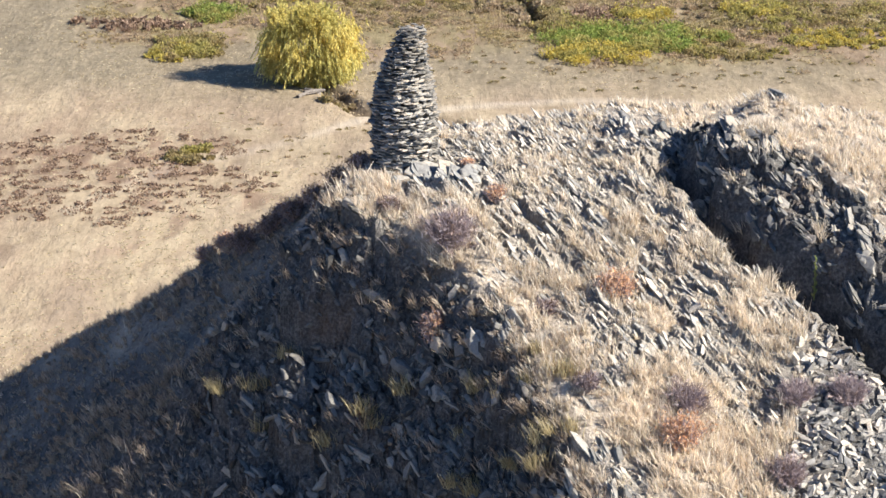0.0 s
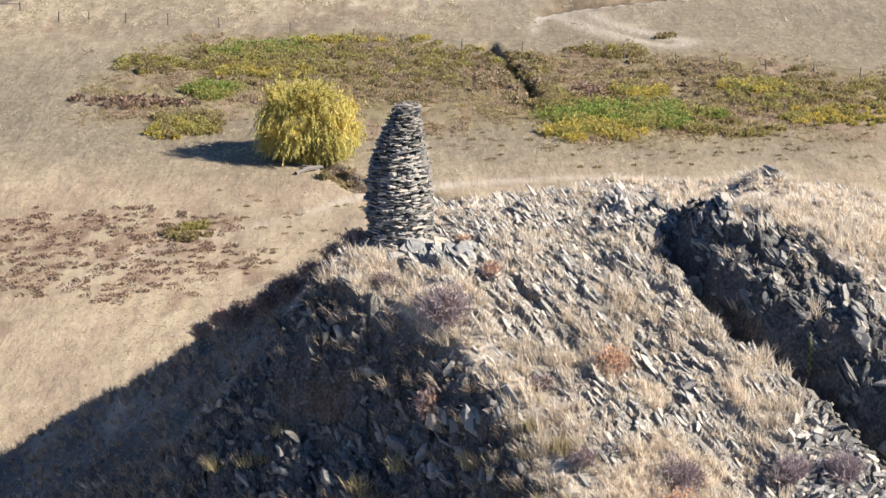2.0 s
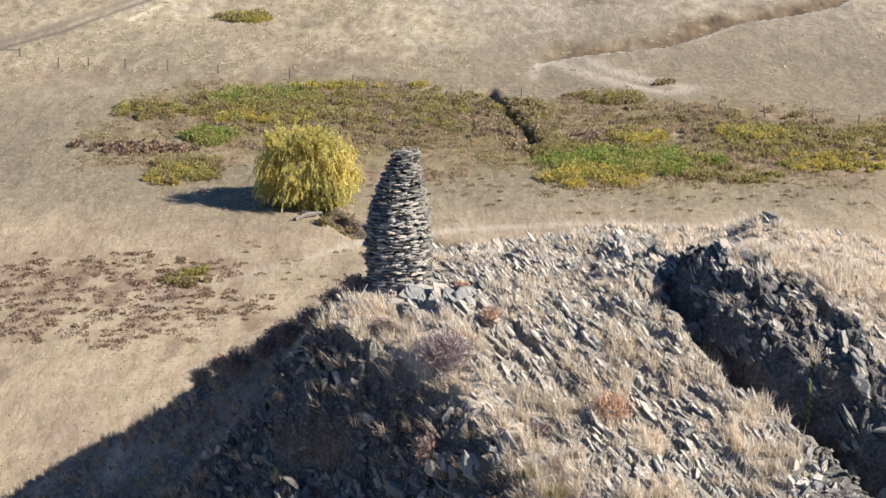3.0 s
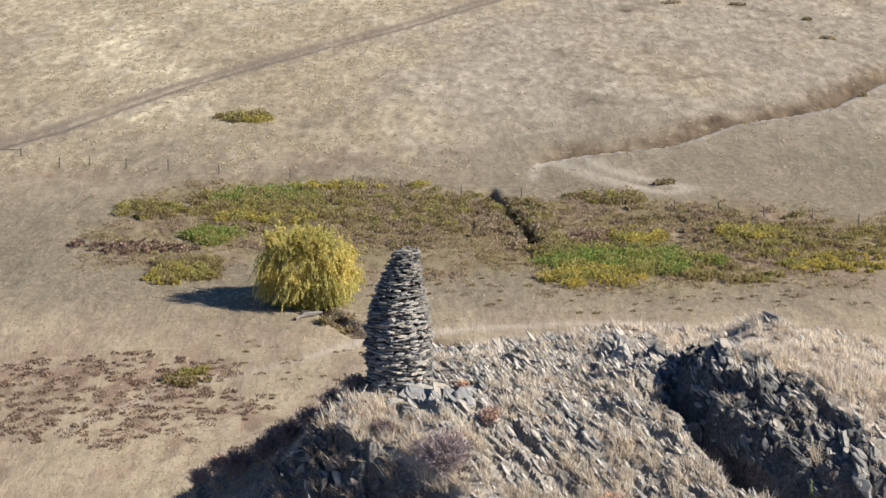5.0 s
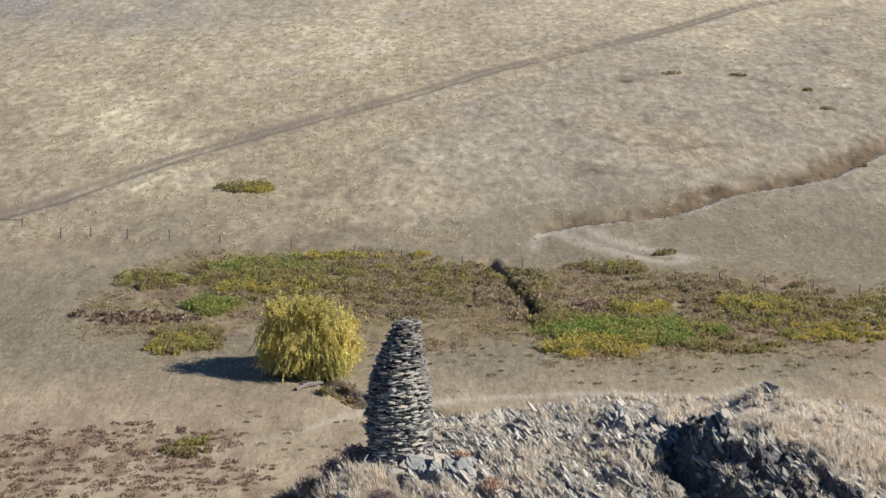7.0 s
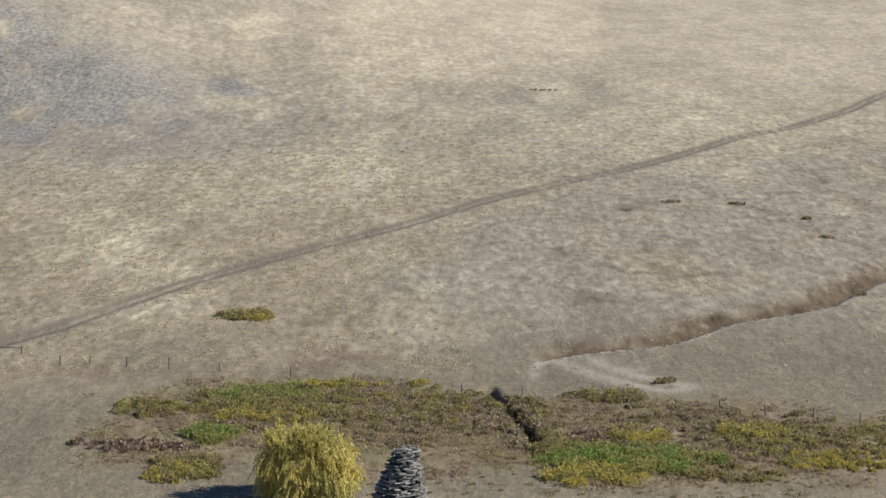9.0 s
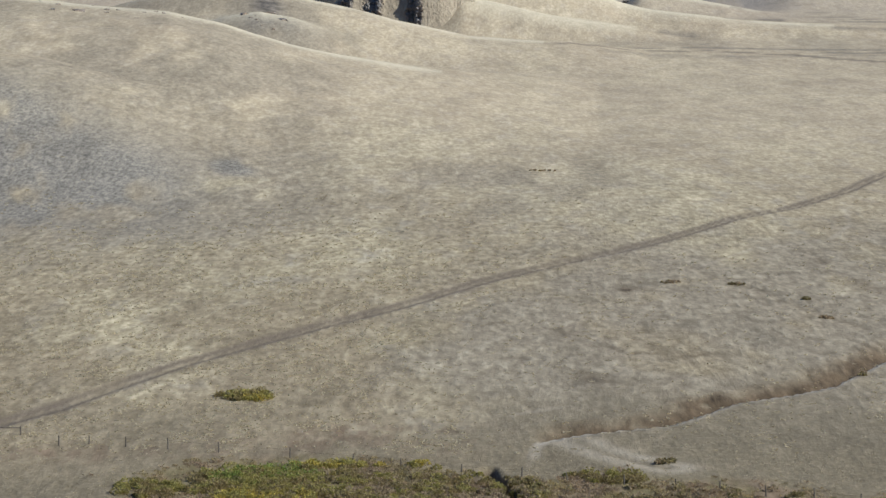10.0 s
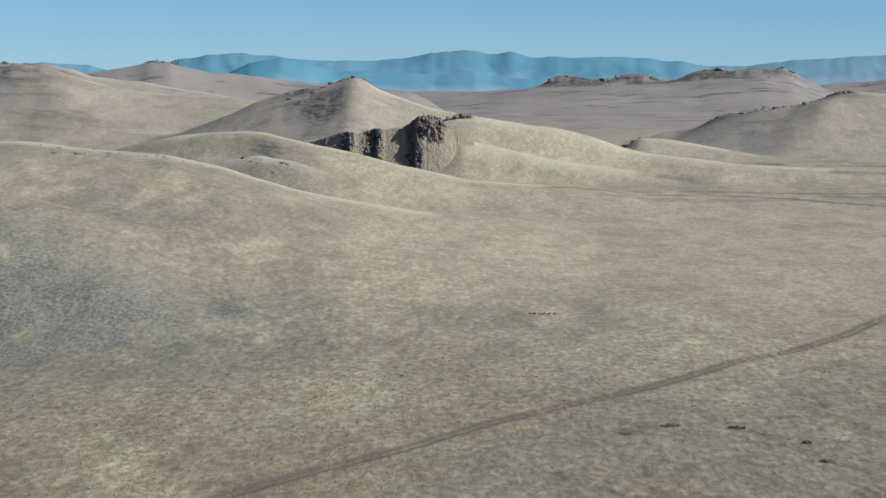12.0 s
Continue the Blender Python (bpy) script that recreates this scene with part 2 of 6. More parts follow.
HILLS = {
    "fold": hill(760, 150, 75, [(-13, -2.2), (-10.1, -2.45), (-9.3, -2.58), (-8.4, -2.80), (-7.5, -3.05), (-6.5, -3.4), (-5.0, -3.9)]),
    "brow": hill(1000, 300, 120, [(-14, -1.2), (-9.46, -1.32), (-8.17, -1.45), (-6.24, -1.61), (-4.95, -1.91), (-4.3, -2.13), (-3.4, -2.39), (-2.4, -2.61), (-1.1, -2.83), (1.5, -3.2), (5.0, -3.6)]),
    "second": hill(1300, 130, 90, [(-7.5, -1.5), (-6.2, -1.20), (-5.2, -1.06), (-4.56, -1.03), (-4.05, -1.07), (-3.4, -1.23), (-2.9, -1.36), (-2.1, -1.55), (-1.08, -1.80), (-0.44, -1.93), (0.6, -2.17), (1.5, -2.24), (2.8, -2.32), (5.0, -2.62)]),
    "knob": hill(1200, 70, 70, [(-6.2, -2.1), (-5.0, -1.72), (-4.2, -1.58), (-3.4, -1.75), (-2.2, -2.2)]),
    "crag_hill": hill(1560, 62, 130, [(-4.0, -1.5), (-3.2, -1.3), (-2.6, -1.2), (-1.9, -1.08), (-1.6, -1.03), (-0.9, -0.98), (-0.4, -0.85), (0.3, -0.72), (0.72, -0.71), (1.49, -0.84), (2.78, -1.04), (3.42, -1.22), (4.06, -1.44), (4.7, -1.58), (5.98, -1.72), (6.7, -1.81), (8.0, -1.88), (10, -1.95)]),
    "spur": hill(1490, 40, 50, [(-0.9, -2.2), (-0.6, -2.0), (-0.35, -1.80), (-0.1, -1.58), (0.22, -1.36), (0.42, -1.22), (0.85, -1.33), (1.49, -1.47), (2.78, -1.78), (4.1, -1.95), (5.5, -2.2)]),
    "knoll": hill(1850, 75, 80, [(3.7, -1.75), (4.07, -1.45), (4.46, -1.2), (5.0, -1.23), (6.0, -1.40), (7.0, -1.58), (8.0, -1.75)]),
    "right": hill(2150, 190, 170, [(4.0, -1.5), (5.2, -1.06), (5.9, -0.97), (6.3, -0.78), (6.65, -0.65), (7.3, -0.52), (8.2, -0.43), (8.6, -0.30), (9.1, -0.17), (9.5, -0.20), (10.1, -0.26), (13, -0.3)]),
    "left": hill(2350, 330, 190, [(-16, 0.5), (-12, 0.6), (-10.1, 0.49), (-9.3, 0.45), (-8.8, 0.32), (-8.2, 0.12), (-7.5, -0.04), (-6.75, -0.2), (-5.6, -0.27), (-4.6, -0.33), (-3.5, -0.5)]),
    "left_back": hill(2700, 160, 120, [(-10, 0.5), (-8.8, 0.42), (-8.0, 0.22), (-7.0, 0.08), (-6.2, -0.03), (-5.4, -0.15), (-4, -0.4)]),
    "pyramid": hill(2050, 190, 160, [(-7.5, -1.5), (-5.8, -1.05), (-4.8, -0.66), (-4.2, -0.40), (-3.65, -0.22), (-3.07, -0.08), (-2.5, 0.0), (-2.15, 0.10), (-1.95, 0.15), (-1.75, 0.06), (-1.34, -0.16), (-0.82, -0.36), (-0.31, -0.54), (0.21, -0.65), (0.98, -0.80), (2.0, -1.1)]),
    "reddish": hill(3000, 200, 190, [(-8.5, 0.2), (-7.66, 0.32), (-7.0, 0.41), (-6.6, 0.50), (-6.17, 0.50), (-6.0, 0.42), (-5.3, 0.26), (-4.3, 0.18), (-3.4, 0.08), (-1.0, -0.15)]),
    "mesa": hill(3500, 560, 280, [(-1.5, -0.47), (0.0, -0.30), (1.11, -0.16), (2.2, -0.06), (3.5, 0.0), (5.0, 0.05), (6.1, 0.14), (7.2, 0.20), (7.9, 0.12), (8.5, -0.10), (9.0, -0.30), (11, -0.5)]),
    "mesa_cap": hill(3510, 85, 160, [(1.2, -0.35), (1.81, -0.12), (2.2, 0.0), (2.45, 0.15), (2.65, 0.26), (2.84, 0.21), (3.16, 0.18), (3.54, 0.09), (3.93, 0.15), (4.18, 0.23), (4.69, 0.18), (5.08, 0.13), (5.4, 0.17), (5.65, 0.29), (6.1, 0.33), (6.6, 0.32), (7.24, 0.41), (7.43, 0.35), (7.62, 0.38), (7.81, 0.32), (8.5, -0.03), (9.0, -0.26), (11, -0.5)]),
    "last": hill(4000, 200, 160, [(7.4, -0.4), (8.6, 0.0), (9.4, 0.06), (10.2, 0.16), (13, 0.3)]),
}
TRACK = [(-80, 268), (-66, 290), (-55.6, 309.0), (-50.1, 319.7), (-43.8, 336.3), (-36.9, 354.6), (-29.1, 369.7), (-19.9, 387.9), (-7.9, 409.1), (8.5, 443.6), (22.7, 467.2), (34.5, 484.4), (47.8, 509.6), (62.9, 540.9), (78.3, 563.8), (97.1, 602.2), (114.0, 646.1), (175, 775)]
DITCH = [(5.1, 281), (6.5, 272.9), (7.9, 265.8), (8.6, 258.9), (9.4, 252)]
GULLY = [(6.2, 277), (9.2, 289.7), (10.9, 298.1), (15.5, 302.3), (22.0, 305.8), (27.8, 308.7), (32.8, 316.2), (37.2, 323.3), (46.3, 330.3), (52.5, 336.6), (54.9, 342.0), (58.2, 347.9), (63.9, 358.9), (80, 388)]
STEP = [(15.5, 299), (17.5, 294), (19.5, 289.6), (22.5, 285.5), (25.9, 282.2)]
RILL = [(45.9, 460.5), (51.1, 437.4), (54.0, 428.8), (61.6, 398.6), (66, 385)]
TERRACES = [[(8.4, 391.8), (13.6, 387.1), (17.6, 383.1), (19.3, 378.0)], [(23.7, 368.4), (27.9, 363.2), (33.2, 359.6), (38.7, 361.6)], [(18.5, 344.9), (20.9, 340.3), (23.4, 335.9)], [(31.1, 436.1), (34.5, 428.9)], [(69.8, 485.9), (71.3, 452.4), (75.4, 428.6)]]
PATH = [(46.5, 459), (60, 486), (78, 503), (86, 528), (90, 560)]
CREEK = [(-14.5, 231), (-12.1, 228.5), (-10.4, 226.3), (-8.6, 221.9), (-7.0, 219.4), (-3, 217), (4, 214)]
TRAIL = [(-30, 190), (-23, 202), (-15, 208), (-7, 217), (2, 221), (12, 223), (25, 221), (39, 216), (60, 208), (80, 200)]
FAR_LINE = [(60, 1290), (81, 1310), (140, 1332), (180, 1300), (216, 1225), (260, 1180)]


# hills whose spine runs down to the left as it comes nearer
SKEW = {"pyramid": 0.3, "right": 1.0, "left": -0.6, "crag_hill": 0.0}


def steppe_height(x, y):
    d, az = np.hypot(x, y), np.degrees(np.arctan2(x, y))
    z = 46 * smoothstep(1100, 4700, d) ** 0.9
    z = z + (fbm(x / 110, y / 330, 3, 3) - 0.5) * 4 * smoothstep(450, 1000, d)
    seen = np.where(y > 0, 1.0, 0.0)
    for name, (d0, front, back, line) in HILLS.items():
        rise = crest(az + SKEW.get(name, 0.0) * np.clip((d0 - d) / front, 0, 1.4), line)
        edge = smoothstep(line[0, 0] - 2.2, line[0, 0], az) * (1 - smoothstep(line[-1, 0], line[-1, 0] + 2.2, az))
        top = EYE_Z + d0 * np.tan(np.radians(rise))
        s = (d - d0) / np.where(d < d0, front, back)
        h = top * (0.5 + 0.5 * np.cos(np.pi * np.clip(s / 1.6, -1, 1))) * edge * seen
        h = h * (1 + (fbm(x / 45, y / 45, 9, 3) - 0.5) * 0.10)
        z = smax(z, h, 0.01 + 3.0 * smoothstep(0.5, 9, h))
    z = z + (fbm(x / 26, y / 70, 21, 4) - 0.5) * (0.12 + 0.6 * smoothstep(320, 700, d))
    return z


def cuts(x, y):
    """Ditch, gully, stream bed and rill, each 0 to 1, and the side of the gully (far is positive, metres)."""
    wob = (fbm(x / 3, y / 3, 31, 3) - 0.5) * 1.6
    dd = off_line(x + wob, y + wob, DITCH)[0]
    dg, ag = off_line(x + wob, y + wob, GULLY)
    gx, gy = zip(*GULLY)
    side = np.where(y + wob > np.interp(x + wob, gx, gy), dg, -dg)
    dc = off_line(x + wob * 0.6, y + wob * 0.6, CREEK)[0]
    ditch = 1 - smoothstep(0.25, 1.35, dd)
    reach = smoothstep(10, 15, x) * (1 - smoothstep(66, 76, x))
    gully = np.where(side < 0, 1 - smoothstep(0.1, 1.3, -side), 1 - smoothstep(0.4, 6.5, side)) * reach
    creek = 1 - smoothstep(0.5, 1.6, dc)
    rill = 1 - smoothstep(0.3, 1.1, np.minimum(off_line(x + wob, y, RILL)[0], off_line(x + wob, y, STEP[2:])[0] + 0.1))
    return ditch, gully, creek, rill, side


def carve(x, y):
    ditch, gully, creek, rill, _ = cuts(x, y)
    return 1.2 * ditch + 1.5 * gully + 0.9 * creek + 0.2 * rill


def marsh_cover(x, y):
    """The damp meadow between the tree and the fence, 0 to 1."""
    n = fbm(x / 9, y / 9, 50, 4)
    near = smoothstep(235, 246, y + (n - 0.5) * 16 + np.where(x > 10, 3.0, 0.0) - 5 * smoothstep(-5, -14, x))
    edge = np.interp(x, [-45, -30, -17, 0, 10, 20, 48, 60], [270, 283, 288, 281, 274, 279, 267, 262])
    return near * (1 - smoothstep(-3, 4, y - edge + (n - 0.5) * 14)) * (1 - smoothstep(30, 40, -x + (n - 0.5) * 12))


def make_ground():
    dep = np.concatenate([np.arange(21.5, 15, -0.07), np.arange(15, 3.4, -0.045)])
    rad = np.concatenate([[0.5, 25, 60, 95, 125, 140], 60 / np.tan(np.radians(dep)), 1010 * np.exp(np.arange(0.012, 1.545, 0.0105))])
    az = np.concatenate([np.arange(-180, -14, 3.0), np.arange(-13.2, 13.2, 0.075), np.arange(15, 181, 3.0)])
    r, a = np.meshgrid(rad, np.radians(az), indexing="ij")
    x, y = r * np.sin(a), r * np.cos(a)
    z = steppe_height(x, y)
    ditch, gully, creek, rill, side = cuts(x, y)
    z = z - carve(x, y)
    dt, _ = off_line(x + (fbm(x / 12, y / 12, 40, 2) - 0.5) * 0.8, y, TRACK)
    z = z - 0.25 * (1 - smoothstep(0.6, 2.2, dt))
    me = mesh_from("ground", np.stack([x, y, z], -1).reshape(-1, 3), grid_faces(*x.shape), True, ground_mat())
    wear = fbm(x / 9, y / 14, 44, 3)
    ruts = np.maximum(1 - smoothstep(0.3, 0.85, np.abs(dt - 1.25)), 0.42 * (1 - smoothstep(1.7, 3.4, dt)))
    ruts = ruts * (0.5 + 1.15 * wear)
    fl = off_line(x, y, FAR_LINE)[0]
    zone(me, "track", np.clip(ruts + 0.8 * (1 - smoothstep(3, 7, fl)), 0, 1))
    rag = fbm(x / 3, y / 5, 35, 4)
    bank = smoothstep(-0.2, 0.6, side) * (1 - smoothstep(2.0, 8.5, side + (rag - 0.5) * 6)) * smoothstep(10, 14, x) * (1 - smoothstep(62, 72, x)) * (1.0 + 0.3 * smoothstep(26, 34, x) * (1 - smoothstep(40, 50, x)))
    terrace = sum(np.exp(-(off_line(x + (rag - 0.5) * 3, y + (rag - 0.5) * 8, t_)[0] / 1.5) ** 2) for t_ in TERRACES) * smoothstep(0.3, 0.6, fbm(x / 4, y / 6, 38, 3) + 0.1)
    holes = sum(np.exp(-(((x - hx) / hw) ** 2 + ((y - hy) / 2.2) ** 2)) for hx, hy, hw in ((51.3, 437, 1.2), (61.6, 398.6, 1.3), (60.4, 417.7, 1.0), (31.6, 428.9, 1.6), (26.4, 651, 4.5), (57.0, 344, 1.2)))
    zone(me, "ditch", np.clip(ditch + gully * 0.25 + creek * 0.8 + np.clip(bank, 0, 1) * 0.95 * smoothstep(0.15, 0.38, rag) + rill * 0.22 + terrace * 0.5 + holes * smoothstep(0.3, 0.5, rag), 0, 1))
    n1 = fbm(x / 9, y / 9, 50, 4)
    marsh = marsh_cover(x, y)
    zone(me, "marsh", np.clip(marsh * (0.75 + 0.6 * n1), 0, 1))
    n2 = fbm(x / 16, y / 26, 52, 4)
    zone(me, "damp", np.clip(smoothstep(214, 244, y + n2 * 16 - 8) * (1 - smoothstep(272, 345, y + (n2 - 0.5) * 90 + (np.abs(x - 30) - 30) * 0.5)) * (0.62 + n2 * 0.7), 0, 0.95))
    dp = off_line(x, y, TRAIL)[0]
    lip = smoothstep(-2.6, -1.2, side) * (1 - smoothstep(-0.5, -0.1, side)) * smoothstep(9, 12, x) * (1 - smoothstep(60, 70, x)) * (0.4 + 0.9 * fbm(x / 6, y / 6, 36, 3))
    step = np.exp(-((off_line(x, y, STEP)[0] - 1.8) / 1.6) ** 2) * (0.3 + fbm(x / 3, y / 6, 37, 3)) + 0.6 * (1 - smoothstep(0.3, 0.9, np.minimum(off_line(x, y, PATH)[0], off_line(x, y, [(8.6, 314.5), (14.9, 319.5)])[0])))
    zone(me, "pale", np.clip(lip * 0.9 + step * 0.55 + (1 - smoothstep(0.2, 1.4, dp + n1 * 2 - 1)) * (0.22 + 0.28 * smoothstep(-18, -6, x)), 0, 1))
    red = np.exp(-(((x + 27) / 15) ** 2 + ((y - 197) / 16) ** 2)) + 1.0 * np.exp(-(((x + 6) / 14) ** 2 + ((y - 296) / 10) ** 2)) + 0.9 * np.exp(-(((x + 36) / 14) ** 2 + ((y - 291) / 5) ** 2))
    zone(me, "red", np.clip(red * smoothstep(0.46, 0.56, fbm(x / 1.4, y / 3.0, 61, 4)) * smoothstep(0.36, 0.5, fbm(x / 6, y / 12, 63, 3)) * 1.8 + 0.45 * (np.exp(-(((x + 6) / 15) ** 2 + ((y - 297) / 9) ** 2)) + np.exp(-(((x + 38) / 14) ** 2 + ((y - 291) / 4) ** 2))) * smoothstep(0.3, 0.6, fbm(x / 5, y / 9, 65, 3)), 0, 1))
    d, ang = np.hypot(x, y), np.degrees(np.arctan2(x, y))
    sc = 1.1 * np.exp(-(((ang + 10.2) / 1.9) ** 2 + ((d - 610) / 75) ** 2)) + 0.6 * np.exp(-(((ang + 7.2) / 1.6) ** 2 + ((d - 585) / 60) ** 2)) + 1.3 * np.exp(-(((ang + 4.75) / 0.45) ** 2 + ((d - 630) / 13) ** 2))
    flank = 1.5 * np.exp(-(((ang + 2.95) / 0.75) ** 2 + ((d - 1890) / 120) ** 2)) + 1.2 * np.exp(-(((ang + 9.8) / 0.8) ** 2 + ((d - 2170) / 110) ** 2)) + 1.1 * np.exp(-(((ang - 6.7) / 1.1) ** 2 + ((d - 2010) / 100) ** 2)) + 0.6 * np.exp(-(((ang + 3.9) / 0.7) ** 2 + ((d - 1170) / 30) ** 2))
    zone(me, "scree", np.clip(sc * 1.35 * smoothstep(0.30, 0.60, fbm(x / 9 + y / 60, y / 34, 71, 5)) + flank * smoothstep(0.3, 0.6, fbm(x / 22, y / 50, 73, 4)), 0, 0.72))
    zone(me, "near", 0.85 * (1 - smoothstep(222, 246, y + n1 * 14 - 7)))
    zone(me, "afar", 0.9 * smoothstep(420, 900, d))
    n3 = fbm(x / 14, y / 40, 57, 4)
    zone(me, "sere", np.clip((1.0 - 0.85 * smoothstep(340, 600, y)) * smoothstep(0.25, 0.6, fbm(x / 20, y / 50, 58, 4) + 0.05), 0, 1))
    mauve = 1.3 * smoothstep(-8, 14, x + (n3 - 0.5) * 30) * smoothstep(285, 300, y) * (1 - smoothstep(400, 520, y - 0.6 * x)) + 0.8 * np.exp(-(((x - 20) / 30) ** 2 + ((y - 620) / 90) ** 2)) + 0.7 * np.exp(-(((x + 60) / 24) ** 2 + ((y - 560) / 60) ** 2))
    mauve = mauve + 0.6 * smoothstep(-1.0, -4.0, ang) * smoothstep(430, 560, d) * (1 - smoothstep(1500, 1900, d))
    mauve = mauve + 0.4 * smoothstep(600, 1000, d) * smoothstep(0.52, 0.66, fbm(x / 60, y / 200, 59, 4))
    mauve = mauve + 1.6 * np.exp(-(((ang - 6.5) / 1.3) ** 4 + ((d - 2020) / 140) ** 2)) + 1.0 * np.exp(-(((ang + 9.4) / 1.2) ** 2 + ((d - 2150) / 170) ** 2)) + 1.0 * np.exp(-(((ang + 3.3) / 0.9) ** 2 + ((d - 1900) / 130) ** 2)) + 0.8 * np.exp(-(((ang - 1.6) / 0.9) ** 2 + ((d - 1455) / 30) ** 2))
    zone(me, "mauve", np.clip(mauve * smoothstep(0.22, 0.58, n3) * 1.1, 0, 0.85))
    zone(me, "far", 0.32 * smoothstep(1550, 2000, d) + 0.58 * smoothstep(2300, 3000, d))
    # where the painted sunlit rim runs: a narrow band at each crest
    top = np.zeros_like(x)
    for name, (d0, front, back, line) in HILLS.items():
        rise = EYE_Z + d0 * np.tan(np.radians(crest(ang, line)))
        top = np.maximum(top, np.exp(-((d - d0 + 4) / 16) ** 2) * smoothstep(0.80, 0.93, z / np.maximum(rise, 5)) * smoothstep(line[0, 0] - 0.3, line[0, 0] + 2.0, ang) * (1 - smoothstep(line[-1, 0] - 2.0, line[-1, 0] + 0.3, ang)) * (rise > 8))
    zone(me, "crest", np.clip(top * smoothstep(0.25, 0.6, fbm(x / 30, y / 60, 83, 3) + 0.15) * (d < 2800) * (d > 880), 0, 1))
    rough = fbm(x / 30, y / 30, 81, 5)
    rk = 1.4 * np.exp(-(((ang + 10.0) / 0.9) ** 2 + ((d - 2275) / 75) ** 2)) + np.exp(-(((ang + 2.9) / 0.65) ** 2 + ((d - 1990) / 75) ** 2))
    rk = rk + np.exp(-(((ang - 8.9) / 0.5) ** 2 + ((d - 2130) / 35) ** 2)) + 1.3 * np.exp(-(((ang - 5.2) / 2.8) ** 4 + ((d - 3470) / 55) ** 2))
    rk = rk + 0.9 * np.exp(-(((ang + 2.75) / 0.5) ** 2 + ((d - 1965) / 55) ** 2)) + 0.8 * np.exp(-(((ang - 6.2) / 0.5) ** 2 + ((d - 2090) / 30) ** 2)) + 0.9 * np.exp(-(((ang + 4.0) / 0.4) ** 2 + ((d - 1240) / 22) ** 2))
    streak = smoothstep(0.60, 0.68, fbm(x / 70, y / 12, 85, 4)) * smoothstep(1230, 1330, d) * (1 - smoothstep(1750, 2100, d)) * (z < 12)
    zone(me, "rock", np.clip(0.6 * streak + rk * smoothstep(0.36, 0.52, rough) * 1.3, 0, 1))
    return tagged(new("ground", me), "dry straw-coloured steppe with a brown gully and a dirt track", "ground", kind="structure")


ground = make_ground()


def make_mountains():
    """Two ranges, one behind the other, with broken skylines and spurs; haze is in their colour."""
    for d0, deep, seed, rough, marks in (
            (4700, 300, 91, 0.10, [(-20, 0.3), (-9.4, 0.50), (-8.7, 0.50), (-8.0, 0.46), (-7.65, 0.32), (-7.2, 0.2), (-6.5, 0.3), (-6.1, 0.55), (-5.2, 0.66), (-4.55, 0.71), (-4.0, 0.66), (-3.1, 0.57), (-1.85, 0.50), (-1.1, 0.56), (-0.55, 0.66),
                                  (0.1, 0.73), (0.6, 0.76), (1.1, 0.68), (1.55, 0.73), (2.1, 0.61), (2.9, 0.62), (3.8, 0.65), (4.7, 0.59), (5.4, 0.54), (6.0, 0.40), (7.0, 0.44), (7.9, 0.55), (9.2, 0.62), (10.1, 0.66), (14, 0.6), (20, 0.4)]),
            (4600, 120, 97, 0.05, [(-20, -0.2), (-6.6, -0.1), (-5.2, 0.10), (-4.4, 0.48), (-3.7, 0.62), (-3.2, 0.50), (-2.4, 0.30), (-1.2, 0.28), (-0.2, 0.22), (0.7, 0.34), (1.2, 0.20), (2.4, 0.05), (4, 0.0), (20, -0.2)])):
        az = np.arange(-16, 16.01, 0.08)
        prof = np.interp(az, *zip(*marks)) + (fbm(az * 1.6, az * 0, seed, 4, 0.6) - 0.5) * rough * 1.1
        s = np.linspace(0, 1, 26)
        A, S = np.meshgrid(np.radians(az), s, indexing="ij")
        d = d0 + deep * S
        top = EYE_Z + (d0 + 0.7 * deep) * np.tan(np.radians(prof))[:, None]
        spur = fbm(np.degrees(A) * 2.4 + S * 2.0, S * 3.0, seed + 4, 4, 0.6)
        shape = np.where(S < 0.7, np.clip(S / 0.7, 0, 1) ** 0.9, 1 - 0.3 * smoothstep(0.7, 1, S))
        z = 34 + (top - 34) * shape * (1 - 0.16 * np.abs(spur - 0.5) * np.sin(np.pi * np.clip(S / 0.7, 0, 1)))
        v = np.stack([d * np.sin(A), d * np.cos(A), z], -1).reshape(-1, 3)
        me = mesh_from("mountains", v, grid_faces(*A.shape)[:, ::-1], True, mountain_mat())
        # thicker painted haze to the right and on the rear range
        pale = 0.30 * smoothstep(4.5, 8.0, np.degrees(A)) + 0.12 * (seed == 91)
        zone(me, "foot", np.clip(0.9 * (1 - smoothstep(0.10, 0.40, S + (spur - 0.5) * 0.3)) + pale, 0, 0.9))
        tagged(new("backdrop", me), "mountain range on the far horizon, its blue haze painted on", "mountains", kind="structure")


make_mountains()

# ---------------------------------------------------------------- the stony hill
CX, CY, CZ = -0.77, 47.5, 45.94     # foot of the cairn
SCARP = [(4.2, 4.9), (4.7, 2.2), (5.0, 0.2), (5.62, -1.5), (6.42, -3.0), (7.68, -4.4), (8.9, -5.9), (12.2, -9.0), (18, -13)]


def scarp_side(u, v):
    """Signed distance from the foot of the scarp: right of it is positive."""
    d, _ = off_line(u, v, SCARP)
    vs = [p[1] for p in SCARP][::-1]
    us = [p[0] for p in SCARP][::-1]
    return np.where(u > np.interp(v, vs, us), d, -d)


def spine(v):
    """Where the sunny slope breaks off into the shaded face."""
    return np.interp(v, [-14, -10, -7.7, -6.4, -5.2, -4.2, -3.4, -2.6, -1.6, -0.6, 0.6, 2.0], [5.0, 3.7, 2.95, 2.45, 1.95, 1.4, 0.8, -0.35, -1.35, -1.25, -1.15, -1.25])


